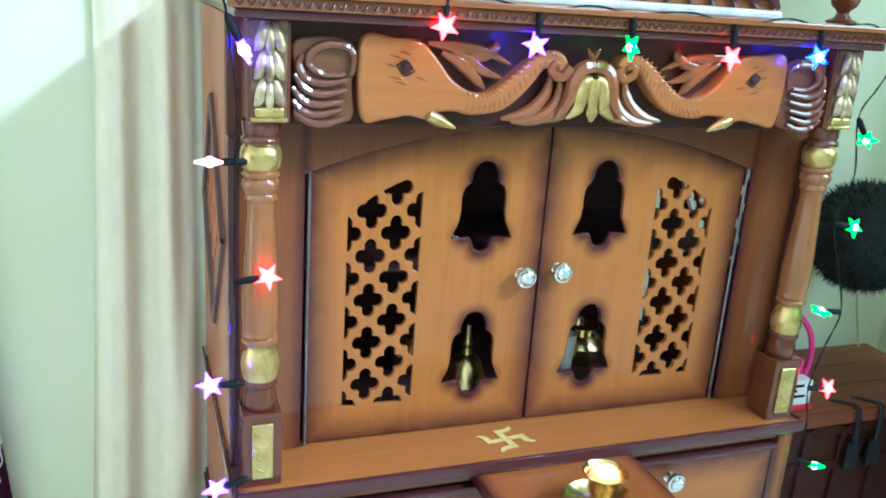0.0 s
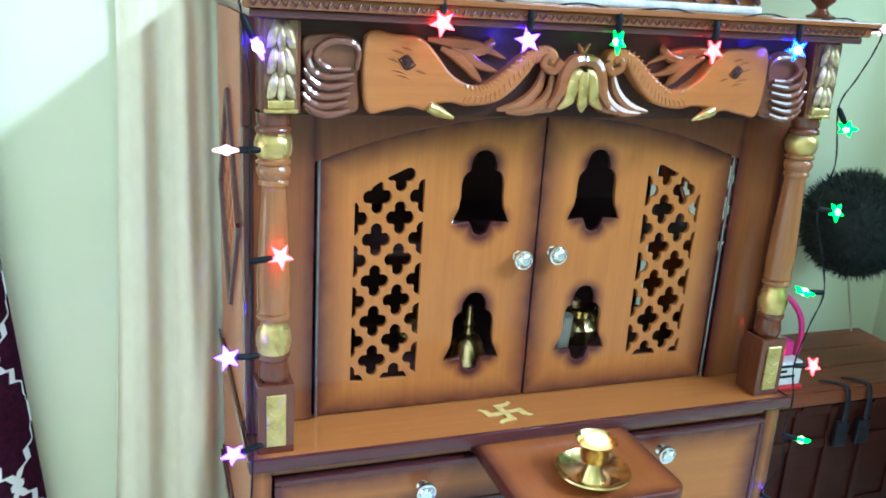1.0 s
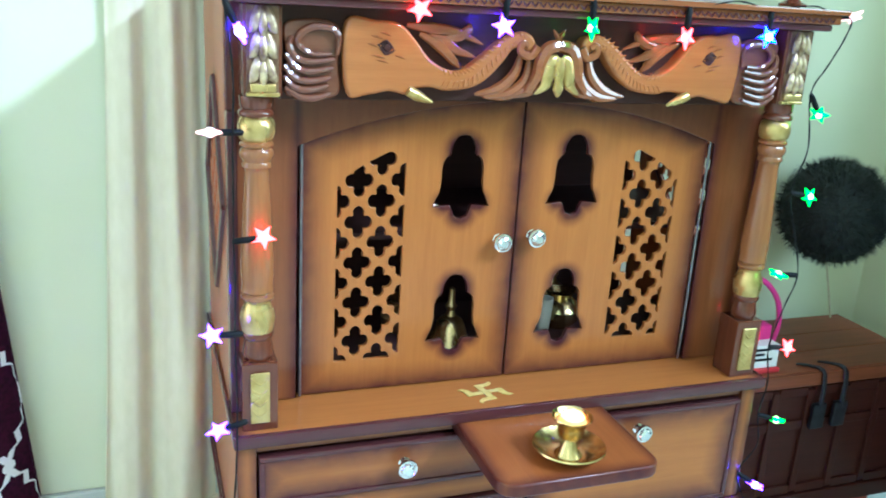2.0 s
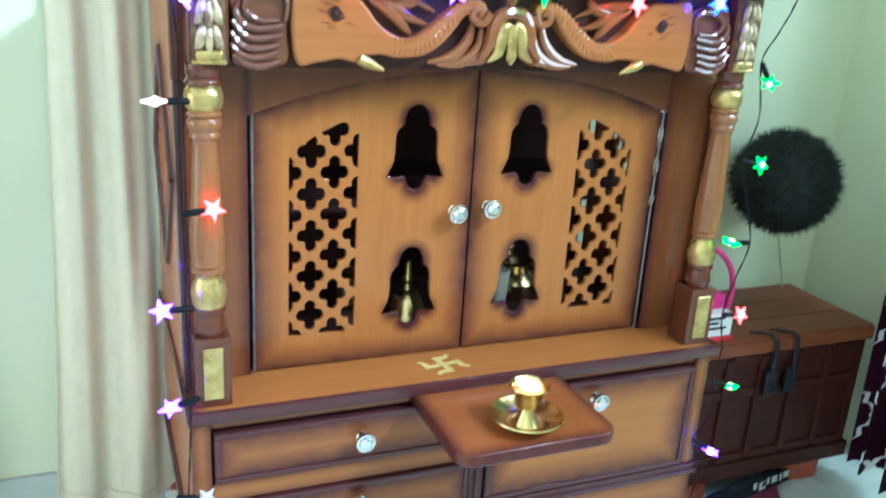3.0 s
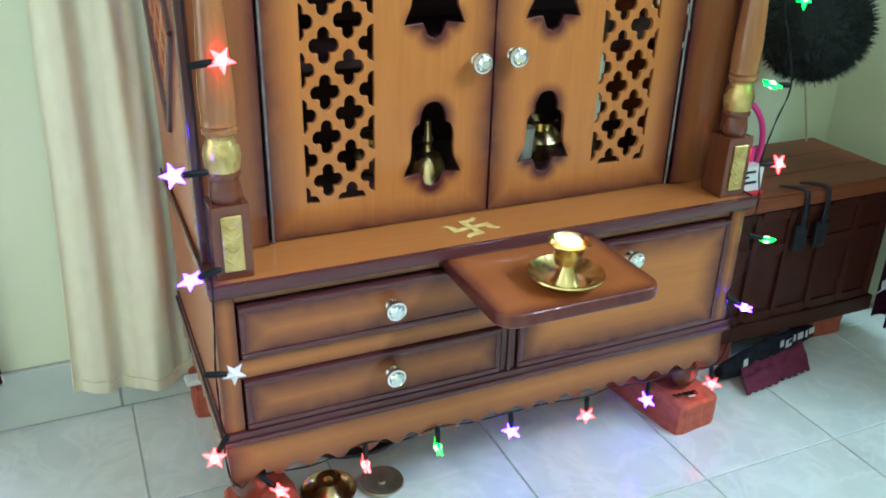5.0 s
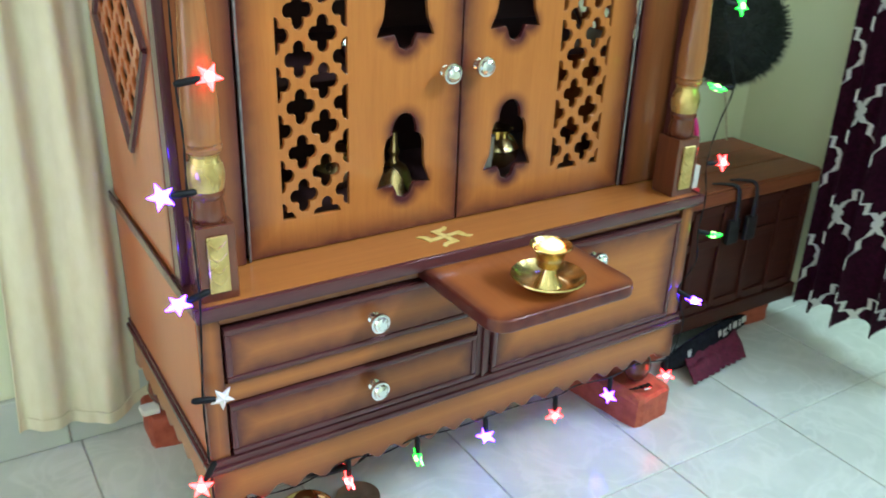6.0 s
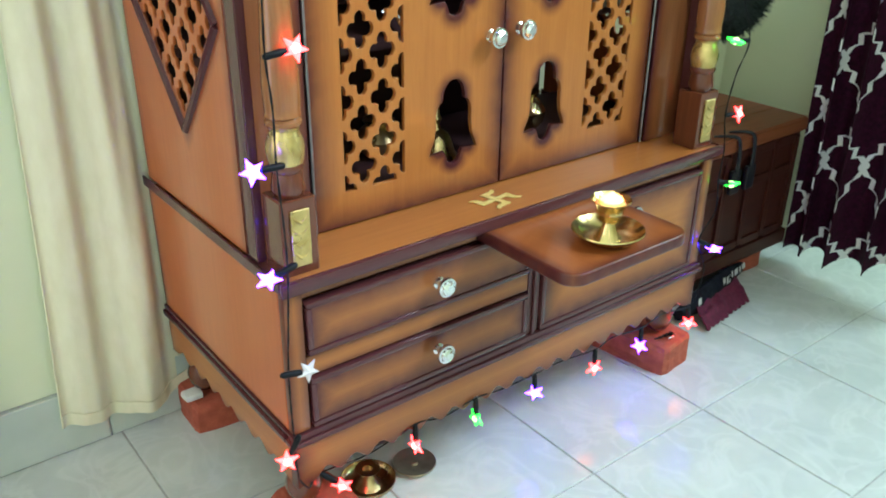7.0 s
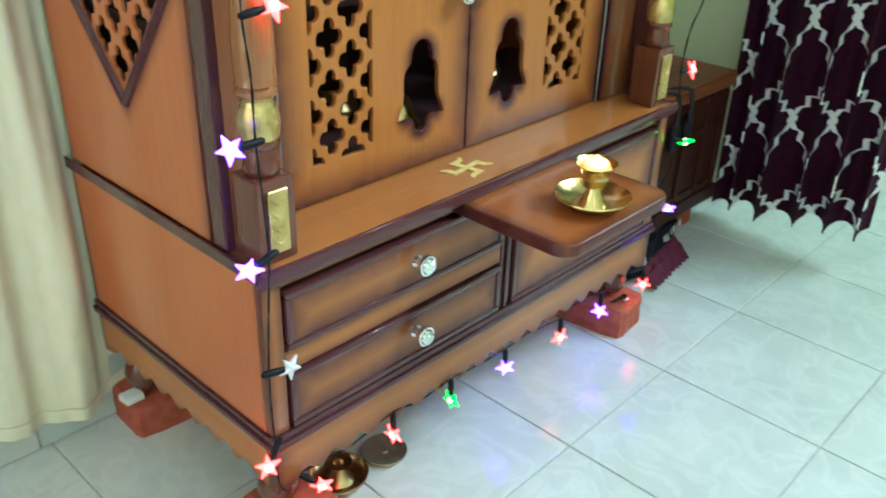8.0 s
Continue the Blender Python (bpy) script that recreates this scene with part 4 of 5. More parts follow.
part("bare_end", sweep([(0.800, 0.006, 0.0700), (0.812, 0.004, 0.0720), (0.824, 0.010, 0.0700)], [0.0012, 0.0020, 0.0012], 6, 1, 5), chrome, tie_ob, "bare shiny end", True)

# ---- brass lamp on the tray ----
LX, LY, LZ = 0.410, -0.138, 0.452
diya = thing("oil_lamp", pose(LX, LY, LZ), "polished brass oil lamp burning on the tray", "lamp")
part("saucer", lathe([(0, 0), (0.026, 0), (0.034, 0.003), (0.047, 0.012), (0.0515, 0.017), (0.0525, 0.0175), (0.0515, 0.0195), (0.046, 0.0145), (0.033, 0.0055), (0.022, 0.004), (0, 0.004)], LX, LY, LZ, 40), brass, diya, "round brass saucer", True)
part("stem", lathe([(0.020, 0.0042), (0.015, 0.012), (0.010, 0.024), (0.0085, 0.031), (0.011, 0.033)], LX, LY, LZ, 28), brass, diya, "", True)
part("cup", lathe([(0, 0.033), (0.011, 0.032), (0.0175, 0.0325), (0.0188, 0.034), (0.0195, 0.045), (0.0210, 0.054), (0.0255, 0.0605), (0.0292, 0.0625), (0.0285, 0.0640), (0.0235, 0.060), (0.0195, 0.048), (0, 0.046)], LX, LY, LZ, 36), brass, diya, "brass cup with flared rim", True)
part("ghee", lathe([(0, 0.0565), (0.0212, 0.0562), (0.0206, 0.054)], LX, LY, LZ, 28), wax, diya, "", True)
part("wick", sweep([(LX + 0.008, LY - 0.002, LZ + 0.057), (LX - 0.004, LY, LZ + 0.060), (LX - 0.018, LY + 0.001, LZ + 0.064)], [0.0015, 0.0022, 0.0012], 6, 1, 4), paper_white, diya)
part("flame", lathe([(0, 0), (0.0130, 0.002), (0.0165, 0.005), (0.0140, 0.009), (0.0070, 0.0125), (0.0025, 0.016), (0, 0.0175)], LX + 0.001, LY, LZ + 0.057, 14), flame_mat, diya, "small yellow flame", True)

# ---- brass pieces on the floor ----
bl = thing("brass_burner", pose(0.131, 0.076, 0), "tarnished brass burner with a central cone standing on the floor", "burner")
part("dish", lathe([(0, 0.0), (0.030, 0.0), (0.038, 0.005), (0.044, 0.012), (0.046, 0.019), (0.0445, 0.0195), (0.042, 0.013), (0.034, 0.0065), (0.024, 0.005), (0, 0.005)], 0.131, 0.076, 0.0, 36), brass_dark, bl, "", True)
part("cone", lathe([(0.024, 0.0052), (0.016, 0.013), (0.009, 0.026), (0.0075, 0.030), (0.012, 0.033), (0.0195, 0.037), (0.0205, 0.039), (0.008, 0.037), (0.006, 0.031), (0, 0.030)], 0.131, 0.076, 0.0, 30), brass_dark, bl, "", True)
sc = solid("brass_saucer", lathe([(0, 0.0), (0.020, 0.0), (0.027, 0.003), (0.0365, 0.007), (0.0375, 0.0075), (0.0365, 0.0095), (0.026, 0.0055), (0.016, 0.004), (0.006, 0.0045), (0.005, 0.008), (0.0, 0.0085)], 0.222, 0.072, 0.0, 36), tin, "small brass saucer lying on the floor", "saucer", smooth=True)
solid("dark_pan", lathe([(0, 0.0), (0.10, 0.0), (0.128, 0.010), (0.136, 0.022), (0.1345, 0.0235), (0.126, 0.012), (0.10, 0.003), (0, 0.003)], 0.222, 0.268, 0.0, 48), iron_mat, "flat black iron pan on the floor under the cabinet", "pan", smooth=True)

# ---- brass things inside the cabinet, seen through the openings ----
def inside(name, prof, x, y, z, mat, label, cat):
    return solid(name, lathe(prof, x, y, z, 26), mat, label, cat, smooth=True)


BELL = [(0, 0), (0.035, 0), (0.037, 0.004), (0.030, 0.014), (0.025, 0.032), (0.020, 0.042), (0.009, 0.049), (0.006, 0.058), (0.010, 0.066), (0.006, 0.073), (0.005, 0.096), (0, 0.100)]
inside("brass_bell", BELL, 0.335, 0.165, 0.5023, brass_dark, "brass hand bell standing inside the cabinet", "bell")
inside("brass_pot", [(0, 0), (0.020, 0), (0.034, 0.014), (0.037, 0.030), (0.028, 0.046), (0.019, 0.052), (0.026, 0.060), (0.024, 0.061), (0.016, 0.053), (0, 0.05)], 0.27, 0.23, 0.5023, brass_dark, "round brass pot inside the cabinet", "pot")
inside("brass_pot", [(0, 0), (0.022, 0), (0.036, 0.014), (0.039, 0.034), (0.029, 0.050), (0.020, 0.056), (0.028, 0.066), (0.026, 0.067), (0.017, 0.057), (0, 0.054)], 0.555, 0.20, 0.5023, brass, "round brass pot inside the cabinet", "pot")
inside("brass_bell", BELL, 0.585, 0.29, 0.5023, brass_dark, "brass hand bell standing inside the cabinet", "bell")
inside("silver_bowl", [(0, 0), (0.012, 0), (0.015, 0.003), (0.026, 0.016), (0.030, 0.032), (0.0285, 0.032), (0.024, 0.016), (0, 0.005)], 0.285, 0.185, 0.702, chrome, "small silver bowl on the inner shelf", "bowl")
solid("white_cup", lathe([(0, 0), (0.010, 0), (0.013, 0.035), (0.015, 0.068), (0.0135, 0.068), (0.011, 0.035), (0, 0.004)], 0.508, 0.165, 0.5023, 24), paper_white, "white cup standing inside the cabinet", "cup", smooth=True)

# ---- wooden trunk ----
TX0, TX1, TY0, TY1, TZ = 0.925, 1.392, 0.138, 0.385, 0.388
trunk = thing("wooden_trunk", pose(1.15, 0.26, 0.067), "dark carved wooden trunk with black iron hasps against the wall", "trunk")
part("base", box(TX0 - 0.006, TX1 + 0.004, TY0 - 0.010, TY1, 0.068, 0.104, 0.003, 2), wood_trunk, trunk, "dark plinth rail")
part("body", box(TX0, TX1, TY0, TY1 - 0.001, 0.104, TZ - 0.034, 0.003, 2), wood_trunk, trunk)
lid_wood = wood("lid_wood", "x", (0.25, 0.075, 0.028), (0.12, 0.034, 0.014), rough=0.45, coat=0.15)
lid = part("lid", box(TX0 - 0.008, TX1 + 0.008, TY0 - 0.010, TY1, TZ - 0.033, TZ - 0.004, 0.004, 2), lid_wood, trunk, "brown plank lid")
for ya, yb in ((TY0 - 0.006, 0.2155), (0.2180, 0.2965), (0.2990, TY1 - 0.002)):
    part("plank", box(TX0 - 0.006, TX1 + 0.006, ya, yb, TZ - 0.0038, TZ, 0.0015, 2), lid_wood, lid)
COLS = (0.940, 1.022, 1.108, 1.200, 1.290, 1.374)
for x in COLS:
    part("batten", box(x - 0.008, x + 0.008, TY0 - 0.007, TY0 - 0.0003, 0.112, TZ - 0.042, 0.002, 2), wood_trunk, trunk)
for z0, z1 in ((0.106, 0.126), (0.258, 0.278), (TZ - 0.056, TZ - 0.036)):
    for xa, xb in zip(COLS, COLS[1:]):
        part("rail", box(xa + 0.0085, xb - 0.0085, TY0 - 0.006, TY0 - 0.0003, z0, z1, 0.002, 2), wood_trunk, trunk)
for hx in (1.120, 1.174):
    h = sweep([(hx - 0.034, TY0 + 0.026, TZ + 0.0015), (hx - 0.016, TY0 + 0.012, TZ + 0.003), (hx, TY0 - 0.010, TZ + 0.002), (hx + 0.005, TY0 - 0.017, TZ - 0.020), (hx + 0.006, TY0 - 0.018, TZ - 0.085)], [0.0025, 0.0034, 0.0042, 0.0055, 0.0065], 8, 0.6, 5)
    box(hx - 0.012, hx + 0.020, TY0 - 0.021, TY0 - 0.0105, TZ - 0.125, TZ - 0.070, 0.003, 2, h)
    part("hasp", h, iron_mat, trunk, "bent black iron hasp")

# ---- toy basket on the trunk ----
BX, BY = 0.970, 0.186
bk = thing("toy_basket", pose(BX, BY, TZ), "small white box with pink hoop handle on the trunk", "basket")
part("red_base", box(BX - 0.050, BX + 0.055, BY - 0.045, BY + 0.045, TZ + 0.0002, TZ + 0.010, 0.003, 2), red_plastic, bk)
body = part("box_body", box(BX - 0.045, BX + 0.050, BY - 0.040, BY + 0.040, TZ + 0.0102, TZ + 0.058, 0.002, 2), paper_white, bk, "white box with dark print bars")
for xa, xb, z in ((-0.035, 0.030, 0.047), (-0.030, 0.015, 0.037), (-0.025, 0.035, 0.026)):
    part("print_bar", box(BX + xa, BX + xb, BY - 0.0412, BY - 0.0404, TZ + z, TZ + z + 0.005), black_rubber, body)
part("pink_panel", box(BX - 0.040, BX + 0.045, BY - 0.015, BY + 0.015, TZ + 0.0585, TZ + 0.088, 0.002, 2), pink_plastic, bk)
part("hoop_handle", sweep([(BX - 0.085, BY, TZ + 0.098), (BX - 0.072, BY, TZ + 0.152), (BX - 0.030, BY, TZ + 0.184), (BX + 0.018, BY, TZ + 0.177), (BX + 0.060, BY, TZ + 0.134), (BX + 0.072, BY, TZ + 0.079), (BX + 0.058, BY, TZ + 0.024)], [0.0055, 0.0055], 10, 1, 8), pink_plastic, bk, "pink plastic hoop", True)

# ---- grass ball on a stick ----
GX, GY, GZ, GR = 1.275, 0.335, 0.656, 0.118
gb = thing("topiary_ball", pose(GX, GY, TZ), "dark green artificial grass ball on a thin stick", "topiary")
rnd = random.Random(4)
verts, faces = [], []
for i in range(5200):
    z = 1 - 2 * (i + 0.5) / 5200
    a = i * 2.399963
    d = Vector((math.sqrt(1 - z * z) * math.cos(a), math.sqrt(1 - z * z) * math.sin(a), z))
    d = (d + Vector((rnd.uniform(-1, 1), rnd.uniform(-1, 1), rnd.uniform(-1, 1))) * 0.05).normalized()
    t = d.cross(Vector((rnd.uniform(-1, 1), rnd.uniform(-1, 1), rnd.uniform(-1, 1)))).normalized()
    base = Vector((GX, GY, GZ)) + d * GR * 0.86
    tip = Vector((GX, GY, GZ)) + d * GR * rnd.uniform(0.98, 1.10) + t * rnd.uniform(0, 0.012)
    w = d.cross(t) * 0.0014
    k = len(verts)
    verts += [tuple(base - w), tuple(base + w), tuple(tip)]
    faces.append((k, k + 1, k + 2))
gm = bpy.data.meshes.new("blades")
gm.from_pydata(verts, [], faces)
tagged(part("foliage", gm, grass_mat, gb, "dense dark grass blades"), kind="stuff")
core = bmesh.new()
bmesh.ops.create_icosphere(core, subdivisions=4, radius=GR * 0.93, matrix=Matrix.Translation((GX, GY, GZ)))
for v in core.verts:
    v.co += (v.co - Vector((GX, GY, GZ))) * noise.noise(v.co * 70) * 0.05
part("core", core, grass_mat, gb)
part("stick", sweep([(1.362, 0.368, TZ + 0.0002), (1.320, 0.352, 0.475), (GX, GY, GZ - 0.09)], [0.0022, 0.0020], 8, 1, 3), stick_mat, gb, "pale thin stick", True)

# ---- bundle of cloth by the trunk ----
def sheet(nu, nv, fn, thick=0.003):
    """A draped cloth: fn(u, v) gives the point; made solid by its thickness."""
    b = bmesh.new()
    g = [[b.verts.new(fn(i / nu, j / nv)) for i in range(nu + 1)] for j in range(nv + 1)]
    for j in range(nv):
        for i in range(nu):
            b.faces.new((g[j][i], g[j][i + 1], g[j + 1][i + 1], g[j + 1][i]))
    b.normal_update()
    bmesh.ops.solidify(b, geom=b.faces[:], thickness=thick)
    return b


BAG = [(0.955, 0.098, 0.026), (1.02, 0.100, 0.034), (1.10, 0.114, 0.038), (1.18, 0.130, 0.038), (1.250, 0.144, 0.034)]
bm_bag = sweep(BAG, [0.016, 0.028, 0.027, 0.025, 0.014], 18, 0.62, 8)
for v in bm_bag.verts:
    k = noise.noise(v.co * 28) * 0.007 + noise.noise(v.co * 70) * 0.003
    v.co += Vector((0, -k, k))
    v.co.z = max(v.co.z, 0.001)
bag = solid("black_bag", bm_bag, black_cloth, "rolled black cloth bag with pale printed marks on the floor", "bag", smooth=True)
line = smooth_line(BAG, 20)
for k, (i0, i1, dz) in enumerate(((14, 17, 0.0), (42, 45, 0.004), (47, 52, -0.004), (53, 55, 0.004), (57, 62, 0.002), (64, 66, 0.0), (67, 72, 0.004))):
    q = bmesh.new()
    lo, hi = [], []
    for i in range(i0, i1 + 1):
        p = line[i]
        lo.append(q.verts.new(p + Vector((0.004, -0.0185, 0.008 + dz))))
        hi.append(q.verts.new(p + Vector((0.008, -0.0130, 0.021 + dz * 0.6))))
    for i in range(len(lo) - 1):
        q.faces.new((lo[i], lo[i + 1], hi[i + 1], hi[i]))
    bmesh.ops.solidify(q, geom=q.faces[:], thickness=0.0012)
    part("print_mark", q, paper_white, bag, "pale printed bar")


def cloth_pt(u, v):
    fray = 0.004 * math.sin(u * 60) if v > 0.97 else 0
    x = 1.010 + 0.215 * u - 0.020 * v * (1 - u) - 0.045 * v * u
    y = 0.118 + 0.055 * u - (0.055 + 0.030 * u) * v - fray
    z = 0.004 + (0.034 - 0.006 * u) * (1 - v) ** 0.9 + 0.018 * max(noise.noise(Vector((u * 6, v * 4, 7))), -0.15) * (1 - 0.7 * v) + 0.003
    return Vector((x - 0.012, y - 0.028, z))


solid("maroon_cloth", sheet(40, 24, cloth_pt, 0.003), maroon_cloth, "crumpled maroon cloth lying on the floor by the trunk", "cloth", smooth=True)

# ---- curtains ----
def curtain(fn, nu, nv, material, name, label, length, height, shift=0.0):
    """A hanging cloth: front sheet with its own pattern coordinates, a back sheet behind it and a hem round the rim."""
    b = bmesh.new()
    g = [[b.verts.new(fn(i / nu, j / nv)) for i in range(nu + 1)] for j in range(nv + 1)]
    uv = b.loops.layers.uv.new("UVMap")
    k = []
    for j in range(nv + 1):
        row = []
        for i in range(nu + 1):
            du = g[j][min(i + 1, nu)].co - g[j][max(i - 1, 0)].co
            dv = g[min(j + 1, nv)][i].co - g[max(j - 1, 0)][i].co
            row.append(b.verts.new(g[j][i].co - du.cross(dv).normalized() * 0.0022))
        k.append(row)

    def face(vs, ids):
        for loop, (a, c) in zip(b.faces.new(vs).loops, ids):
            loop[uv].uv = (a / nu * length + shift, c / nv * height)

    for j in range(nv):
        for i in range(nu):
            ids = ((i, j), (i + 1, j), (i + 1, j + 1), (i, j + 1))
            face([g[c][a] for a, c in ids], ids)
            face([k[c][a] for a, c in reversed(ids)], ids[::-1])
    rim = [(i, 0) for i in range(nu)] + [(nu, j) for j in range(nv)] + [(i, nv) for i in range(nu, 0, -1)] + [(0, j) for j in range(nv, 0, -1)]
    for (a, c), (d, e) in zip(rim, rim[1:] + rim[:1]):
        face([g[c][a], k[c][a], k[e][d], g[e][d]], ((a, c), (a, c), (d, e), (d, e)))
    return solid(name, b, material, label, "curtain", smooth=True)


def door_curtain(u, v):
    w = u * 32 + 0.8 * math.sin(u * 7)
    free = min(1.0, 0.25 + u * 5)
    y = 0.160 - 0.385 * u - 0.020 * (1 - v) + 0.013 * math.sin(w + 1) * free
    x = 1.428 - 0.038 * u + 0.030 * math.sin(w) * (1.15 - 0.4 * v) * free + 0.008 * math.sin(u * 15 + v * 2) * free
    z = 0.034 + 0.066 * u + (0.006 * math.sin(w) + 0.005 * math.sin(u * 11)) * (1 - v) + v * (2.02 - 0.066 * u)
    return Vector((x, y, z))


lattice = lattice_cloth("y")
curtain(door_curtain, 220, 60, lattice, "door_curtain", "maroon curtain with white lattice pattern hanging in the doorway", 0.56, 2.0)
rod = solid("curtain_rod", sweep([(1.405, 0.30, 2.072), (1.405, -1.1, 2.072)], [0.012, 0.012], 12, 1, 1), chrome, "steel curtain rod over the doorway", "curtain rod", smooth=True)


def left_curtain(u, v):
    low = max(0.0, 1 - v * 2.6)
    x = -0.405 + 0.065 * low * (1 - u) - 0.55 * u + 0.010 * math.sin(u * 44)
    y = 0.425 + 0.022 * math.sin(u * 42 + 0.5)
    z = 0.115 - 0.075 * min(u * 4, 1) + 0.004 * math.sin(u * 42) + v * 2.1
    return Vector((x, y, z))


curtain(left_curtain, 120, 50, lattice, "window_curtain", "maroon curtain with white lattice pattern hanging by the wall", 1.0, 2.1, 0.098)


def cream_drape(u, v):
    x0 = -0.236 + 0.052 * min(v * 2.2, 1.0)
    x = x0 + (0.023 - x0) * u + 0.003 * math.sin(v * 9)
    fold = 0.011 * math.sin(u * 19 + 0.6 + v * 1.5 + 0.7 * math.sin(u * 5)) + 0.0028 * math.sin(u * 43 + v * 5)
    pinch = 0.024 * math.exp(-((u - 0.62) / 0.07) ** 2) * max(0, 1 - abs(v - 0.12) * 6)
    keep = min(1.0, max(0.0, (0.80 - u) * 8))
    y = 0.4610 + keep * (fold * (0.9 - 0.3 * v) - pinch - 0.016)
    y = min(y, 0.466)
    z = 0.058 - 0.030 * u + 0.002 * math.sin(u * 9) + 0.10 * max(0, u - 0.62) + v * 2.1
    return Vector((x, y, z))


drape = curtain(cream_drape, 90, 60, cream_cloth, "cream_drape", "plain cream curtain hanging against the wall", 0.5, 2.1)
part("hem", sheet(90, 3, lambda u, v: cream_drape(u, v * 0.011) + Vector((0, -0.0038, 0.0012)), 0.0012), cream_cloth, drape, "stitched lower hem", True)

# ---- string of star lights ----
lights = thing("string_lights", pose(-0.034, -0.02, 0.6), "string of coloured star-shaped lamps on a black wire round the cabinet", "string lights")


def star_mesh():
    """Five-pointed star, thick in the middle, in the x-z plane."""
    b = bmesh.new()
    ring = []
    for i in range(10):
        r = 0.0165 if i % 2 == 0 else 0.0072
        a = radians(90 + 36 * i)
        ring.append((b.verts.new((r * math.cos(a), -0.0015, r * math.sin(a))), b.verts.new((r * math.cos(a), 0.0015, r * math.sin(a)))))
    f, k = b.verts.new((0, -0.0055, 0)), b.verts.new((0, 0.0055, 0))
    for i in range(10):
        j = (i + 1) % 10
        b.faces.new((ring[i][0], ring[j][0], f))
        b.faces.new((ring[j][1], ring[i][1], k))
        b.faces.new((ring[i][0], ring[i][1], ring[j][1], ring[j][0]))
    bmesh.ops.recalc_face_normals(b, faces=b.faces[:])
    return b


# place, colour, way from the socket to the star, degrees turned about that way, spin
BULBS = [
    ((-0.024, -0.018, 1.010), "purple", (0.45, 0, -0.9), 75, 10), ((-0.060, -0.012, 0.889), "warm", (-1, 0, 0), 80, 0), ((0.004, -0.010, 0.753), "red", (1, 0, 0.12), 0, 20),
    ((-0.064, -0.019, 0.625), "purple", (-1, 0, 0), 10, 5), ((-0.059, -0.024, 0.489), "purple", (-1, 0, -0.25), 50, 0), ((-0.018, -0.029, 0.346), "clear", (1, 0, -0.2), 10, 12),
    ((-0.054, -0.020, 0.211), "red", (-0.5, 0, -0.8), 0, 8), ((0.035, -0.008, 0.113), "red", (0.5, -0.3, -0.5), 35, 0), ((0.168, -0.006, 0.120), "red", (0, 0, -1), 70, 0),
    ((0.288, -0.008, 0.118), "green", (0.05, 0, -1), 75, 0), ((0.421, -0.006, 0.109), "purple", (0.1, 0, -1), 30, 15), ((0.562, -0.012, 0.106), "red", (0.05, 0, -1), 5, 0),
    ((0.691, -0.008, 0.101), "purple", (0, 0, -1), 50, 0), ((0.832, -0.012, 0.103), "red", (0.2, 0, -1), 40, 0), ((0.866, -0.020, 0.259), "purple", (0.6, -0.3, -0.4), 70, 0),
    ((0.878, -0.026, 0.391), "green", (1, -0.1, -0.35), 78, 0), ((0.885, -0.012, 0.521), "red", (1, 0, -0.1), 0, 20), ((0.829, -0.020, 0.659), "green", (-1, 0, 0.1), 60, 0),
    ((0.891, 0.010, 0.780), "green", (1, 0, -0.2), 0, 12), ((0.881, 0.012, 0.914), "green", (0.6, 0, -0.8), 60, 0),
    ((0.192, -0.036, 1.046), "red", (0, 0, -1), 15, 8), ((0.306, -0.034, 1.030), "purple", (-0.05, 0, -1), 10, 20), ((0.432, -0.036, 1.033), "green", (0.05, 0, -1), 72, 0),
    ((0.580, -0.036, 1.026), "red", (0.02, 0, -1), 66, 0), ((0.719, -0.034, 1.032), "blue", (0.03, 0, -1), 0, 14), ((0.880, -0.020, 1.066), "warm", (1, 0, 0), 70, 0),
]
STAR = {}
anchors = []
for (p, col, way, twist, spin) in BULBS:
    d = Vector(way).normalized()
    p = Vector(p)
    toward = Vector((-0.25, -1.0, 0.35))
    nrm = (toward - d * toward.dot(d)).normalized()
    side = d.cross(nrm).normalized()
    rot = Matrix((side, -nrm, d)).transposed().to_4x4()
    m = Matrix.Translation(p) @ Matrix.Rotation(radians(twist), 4, d) @ rot @ Matrix.Rotation(radians(spin), 4, "Y")
    if col not in STAR:
        me = bpy.data.meshes.new("star")
        sb = star_mesh()
        sb.to_mesh(me)
        sb.free()
        me.materials.append(GLOW[col])
        STAR[col] = me
    a, e = p - d * 0.040, p - d * 0.010
    sock = part("socket", sweep([tuple(a), tuple(p - d * 0.036), tuple(p - d * 0.020), tuple(e)], [0.0026, 0.0043, 0.0045, 0.0036], 10, 1, 1, None, False), black_rubber, lights, "black lamp socket", True)
    st = new("star", STAR[col])
    st.parent, st.matrix_parent_inverse, st.matrix_basis = sock, Matrix(), m
    st["label"] = ("unlit clear" if col == "clear" else "glowing " + ("warm white" if col == "warm" else col)) + " plastic star"
    if col in CORE:
        if col + "_core" not in STAR:
            me = bpy.data.meshes.new("core")
            sb = bmesh.new()
            bmesh.ops.create_icosphere(sb, subdivisions=2, radius=0.0066)
            sb.to_mesh(me)
            sb.free()
            me.materials.append(CORE[col])
            STAR[col + "_core"] = me
        co = new("core", STAR[col + "_core"])
        co.parent, co.matrix_parent_inverse, co.matrix_basis = sock, Matrix(), Matrix.Translation(p)
    anchors.append(a)


def wire(pts, twin=0.0011):
    b = bmesh.new()
    line = smooth_line(pts, 10)
    for ph in (0, math.pi):
        run = []
        for i, q in enumerate(line):
            a = i * 0.55 + ph
            run.append(tuple(q + Vector((math.cos(a), math.sin(a), math.cos(a) * 0.5)) * twin * 0.55))
        sweep(run, [0.0009, 0.0009], 5, 1, 1, b, False)
    return b


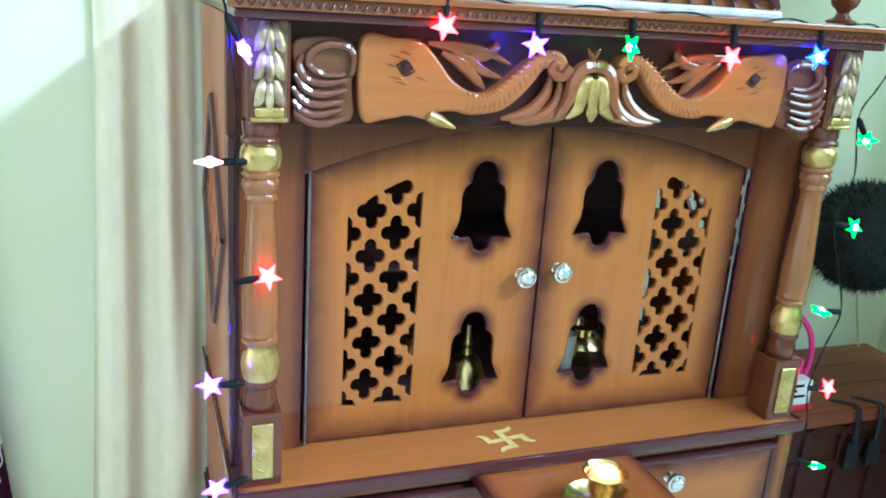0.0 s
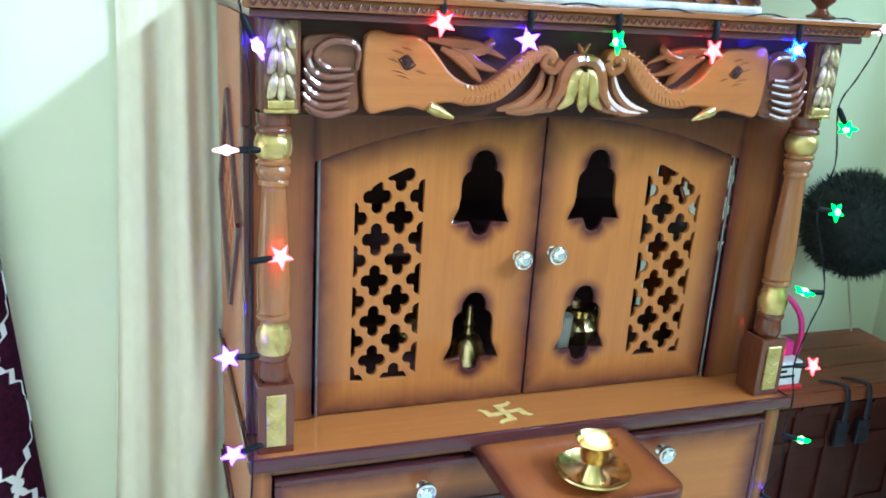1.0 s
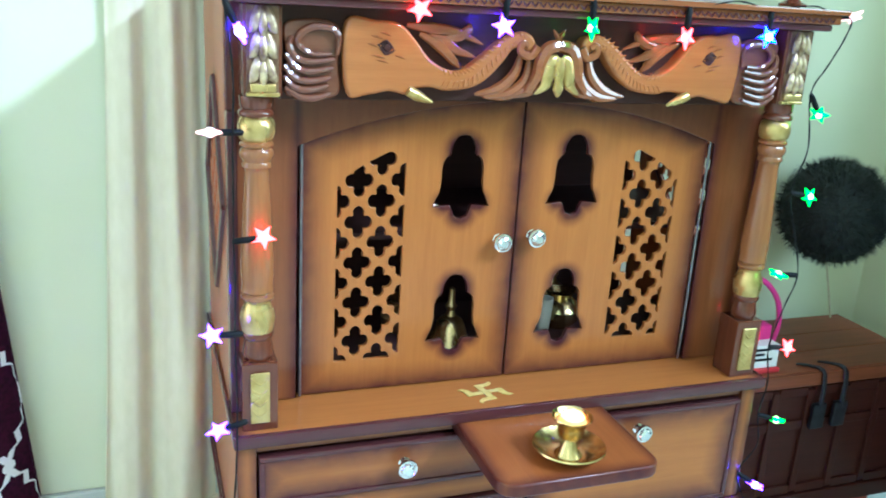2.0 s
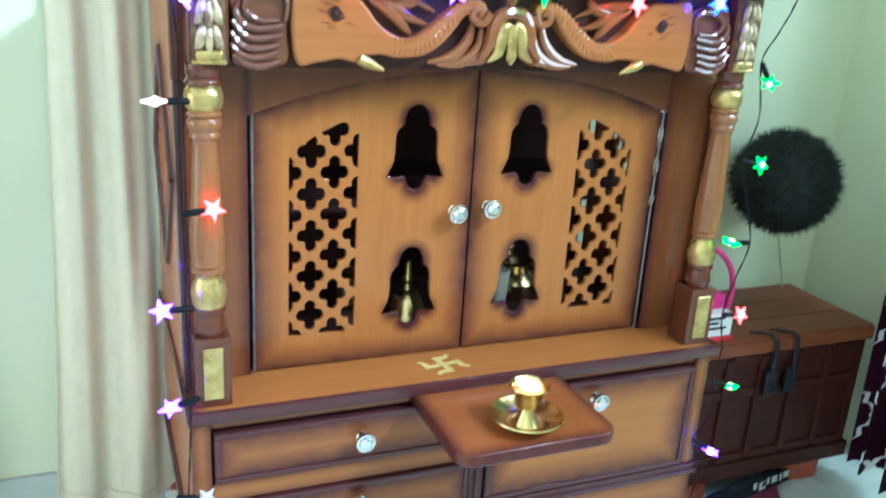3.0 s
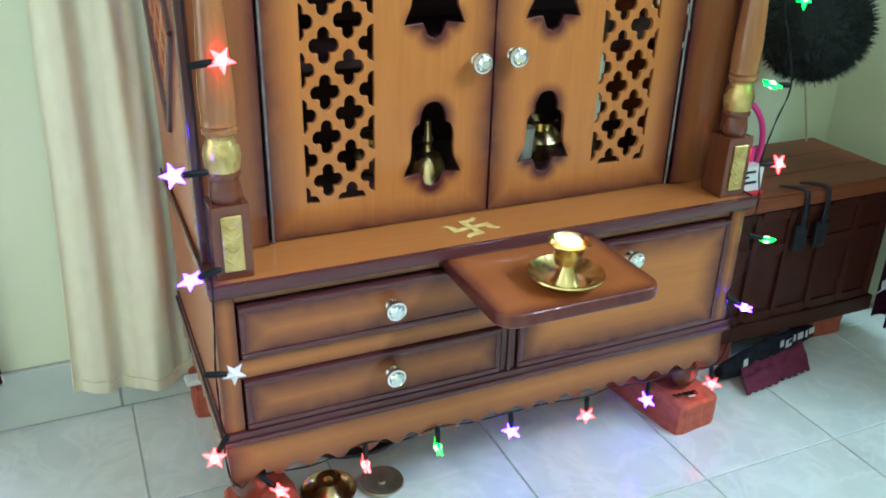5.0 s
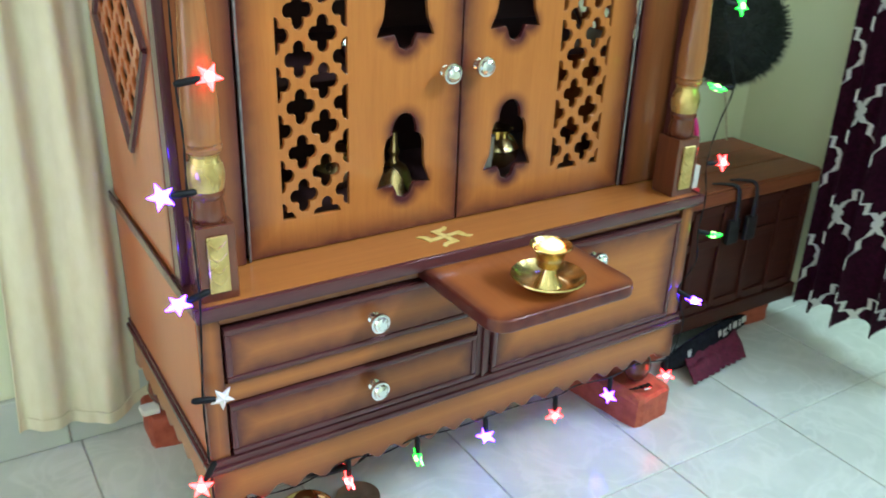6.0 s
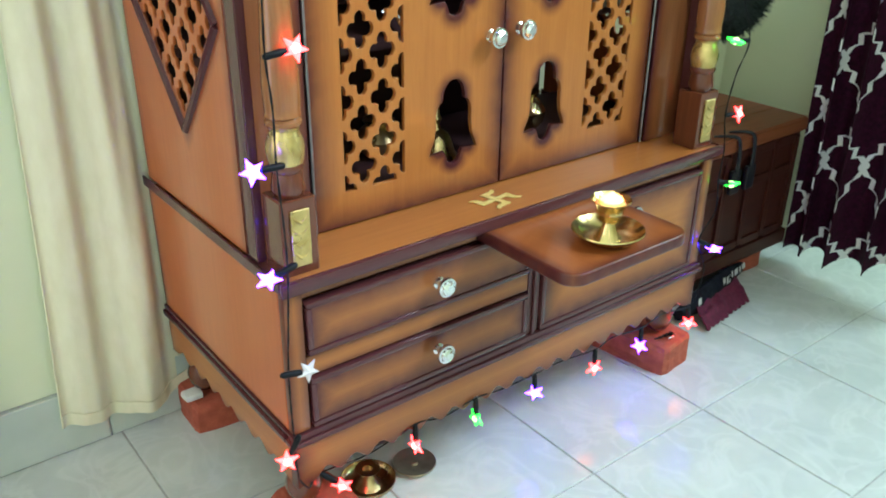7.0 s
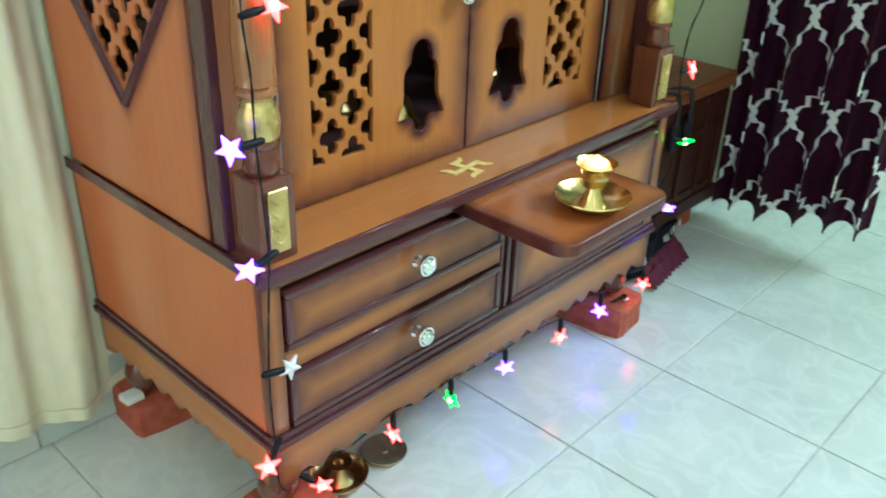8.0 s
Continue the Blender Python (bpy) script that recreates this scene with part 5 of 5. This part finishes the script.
A = [tuple(a) for a in anchors]
left_run = [(-0.040, -0.042, 1.078), (-0.046, -0.034, 1.060), A[0], (-0.033, -0.022, 0.96), (-0.034, -0.018, 0.889), (-0.034, -0.016, 0.82), (-0.034, -0.012, 0.750), (-0.033, -0.018, 0.69),
            (-0.035, -0.020, 0.625), (-0.034, -0.024, 0.56), (-0.034, -0.026, 0.497), (-0.036, -0.020, 0.42), (-0.040, -0.018, 0.352), (-0.040, -0.016, 0.29), (-0.040, -0.018, 0.244), (-0.036, -0.014, 0.17), (-0.02, -0.012, 0.140)]
low_run = [(-0.02, -0.012, 0.140), A[7], (0.09, 0.006, 0.134), A[8], (0.23, 0.004, 0.140), A[9], (0.35, 0.002, 0.142), A[10], (0.49, 0.004, 0.140), A[11], (0.625, 0.004, 0.139), A[12], (0.76, 0.002, 0.141), A[13], (0.846, -0.012, 0.165)]
right_run = [(0.846, -0.012, 0.165), (0.852, -0.014, 0.22), A[14], (0.856, -0.016, 0.34), A[15], (0.855, -0.014, 0.46), A[16], (0.866, -0.006, 0.59), A[17], (0.866, 0.000, 0.72), A[18], (0.864, 0.004, 0.86), A[19], (0.868, 0.000, 0.99), (0.872, -0.018, 1.03), (0.862, -0.036, 1.062), A[25]]
top_run = [(-0.040, -0.042, 1.078), (0.05, -0.041, 1.079), (0.13, -0.040, 1.0775), A[20], (0.25, -0.040, 1.0775), A[21], (0.37, -0.041, 1.078), A[22], (0.51, -0.040, 1.0775), A[23], (0.65, -0.041, 1.078), A[24], (0.79, -0.041, 1.078), A[25]]
for name, run in (("left_wire", left_run), ("lower_wire", low_run), ("right_wire", right_run), ("upper_wire", top_run)):
    part("wire", wire(run), black_rubber, lights, "twisted black wire", True)

# ---- skirting and floor tiles ----
TILE, GAP = 0.296, 0.0028


def tile_data(w, d, h, name, mat, bevel):
    me = bpy.data.meshes.new(name)
    b = box(-w / 2, w / 2, -d / 2, d / 2, -h, 0, 0)
    top = [e for e in b.edges if all(v.co.z > -1e-6 for v in e.verts)]
    bmesh.ops.bevel(b, geom=top, offset=bevel, segments=1, affect="EDGES")
    b.to_mesh(me)
    b.free()
    me.materials.append(mat)
    return me


tile_me = tile_data(TILE - GAP, TILE - GAP, 0.0024, "tile", tile_mat, 0.0012)
edge_me = tile_data(TILE - GAP, 0.20, 0.0024, "tile", tile_mat, 0.0012)
for i in range(-6, 12):
    for j in range(-7, 2):
        x, y = 0.451 + (i + 0.5) * TILE, -0.127 + (j + 0.5) * TILE
        if x < WEST + 0.1 or x > NEXT - 0.1 or y < SOUTH + 0.1:
            continue
        t = new("tile", tile_me)
        t.parent, t.matrix_parent_inverse = floor, Matrix()
        t.location = (x, y, 0)
sk_me = tile_data(TILE - GAP, 0.116, 0.0055, "skirting_tile", skirting_mat, 0.002)
for i in range(-5, 6):
    x = -0.158 + (i + 0.5) * TILE
    if x > EAST - 0.12 or x < WEST + 0.1:
        continue
    t = new("skirting_tile", sk_me)
    t.parent, t.matrix_parent_inverse = skirting, Matrix()
    t.matrix_basis = pose(x, BACK - 0.0095, 0.0585, 90, 0, 0)
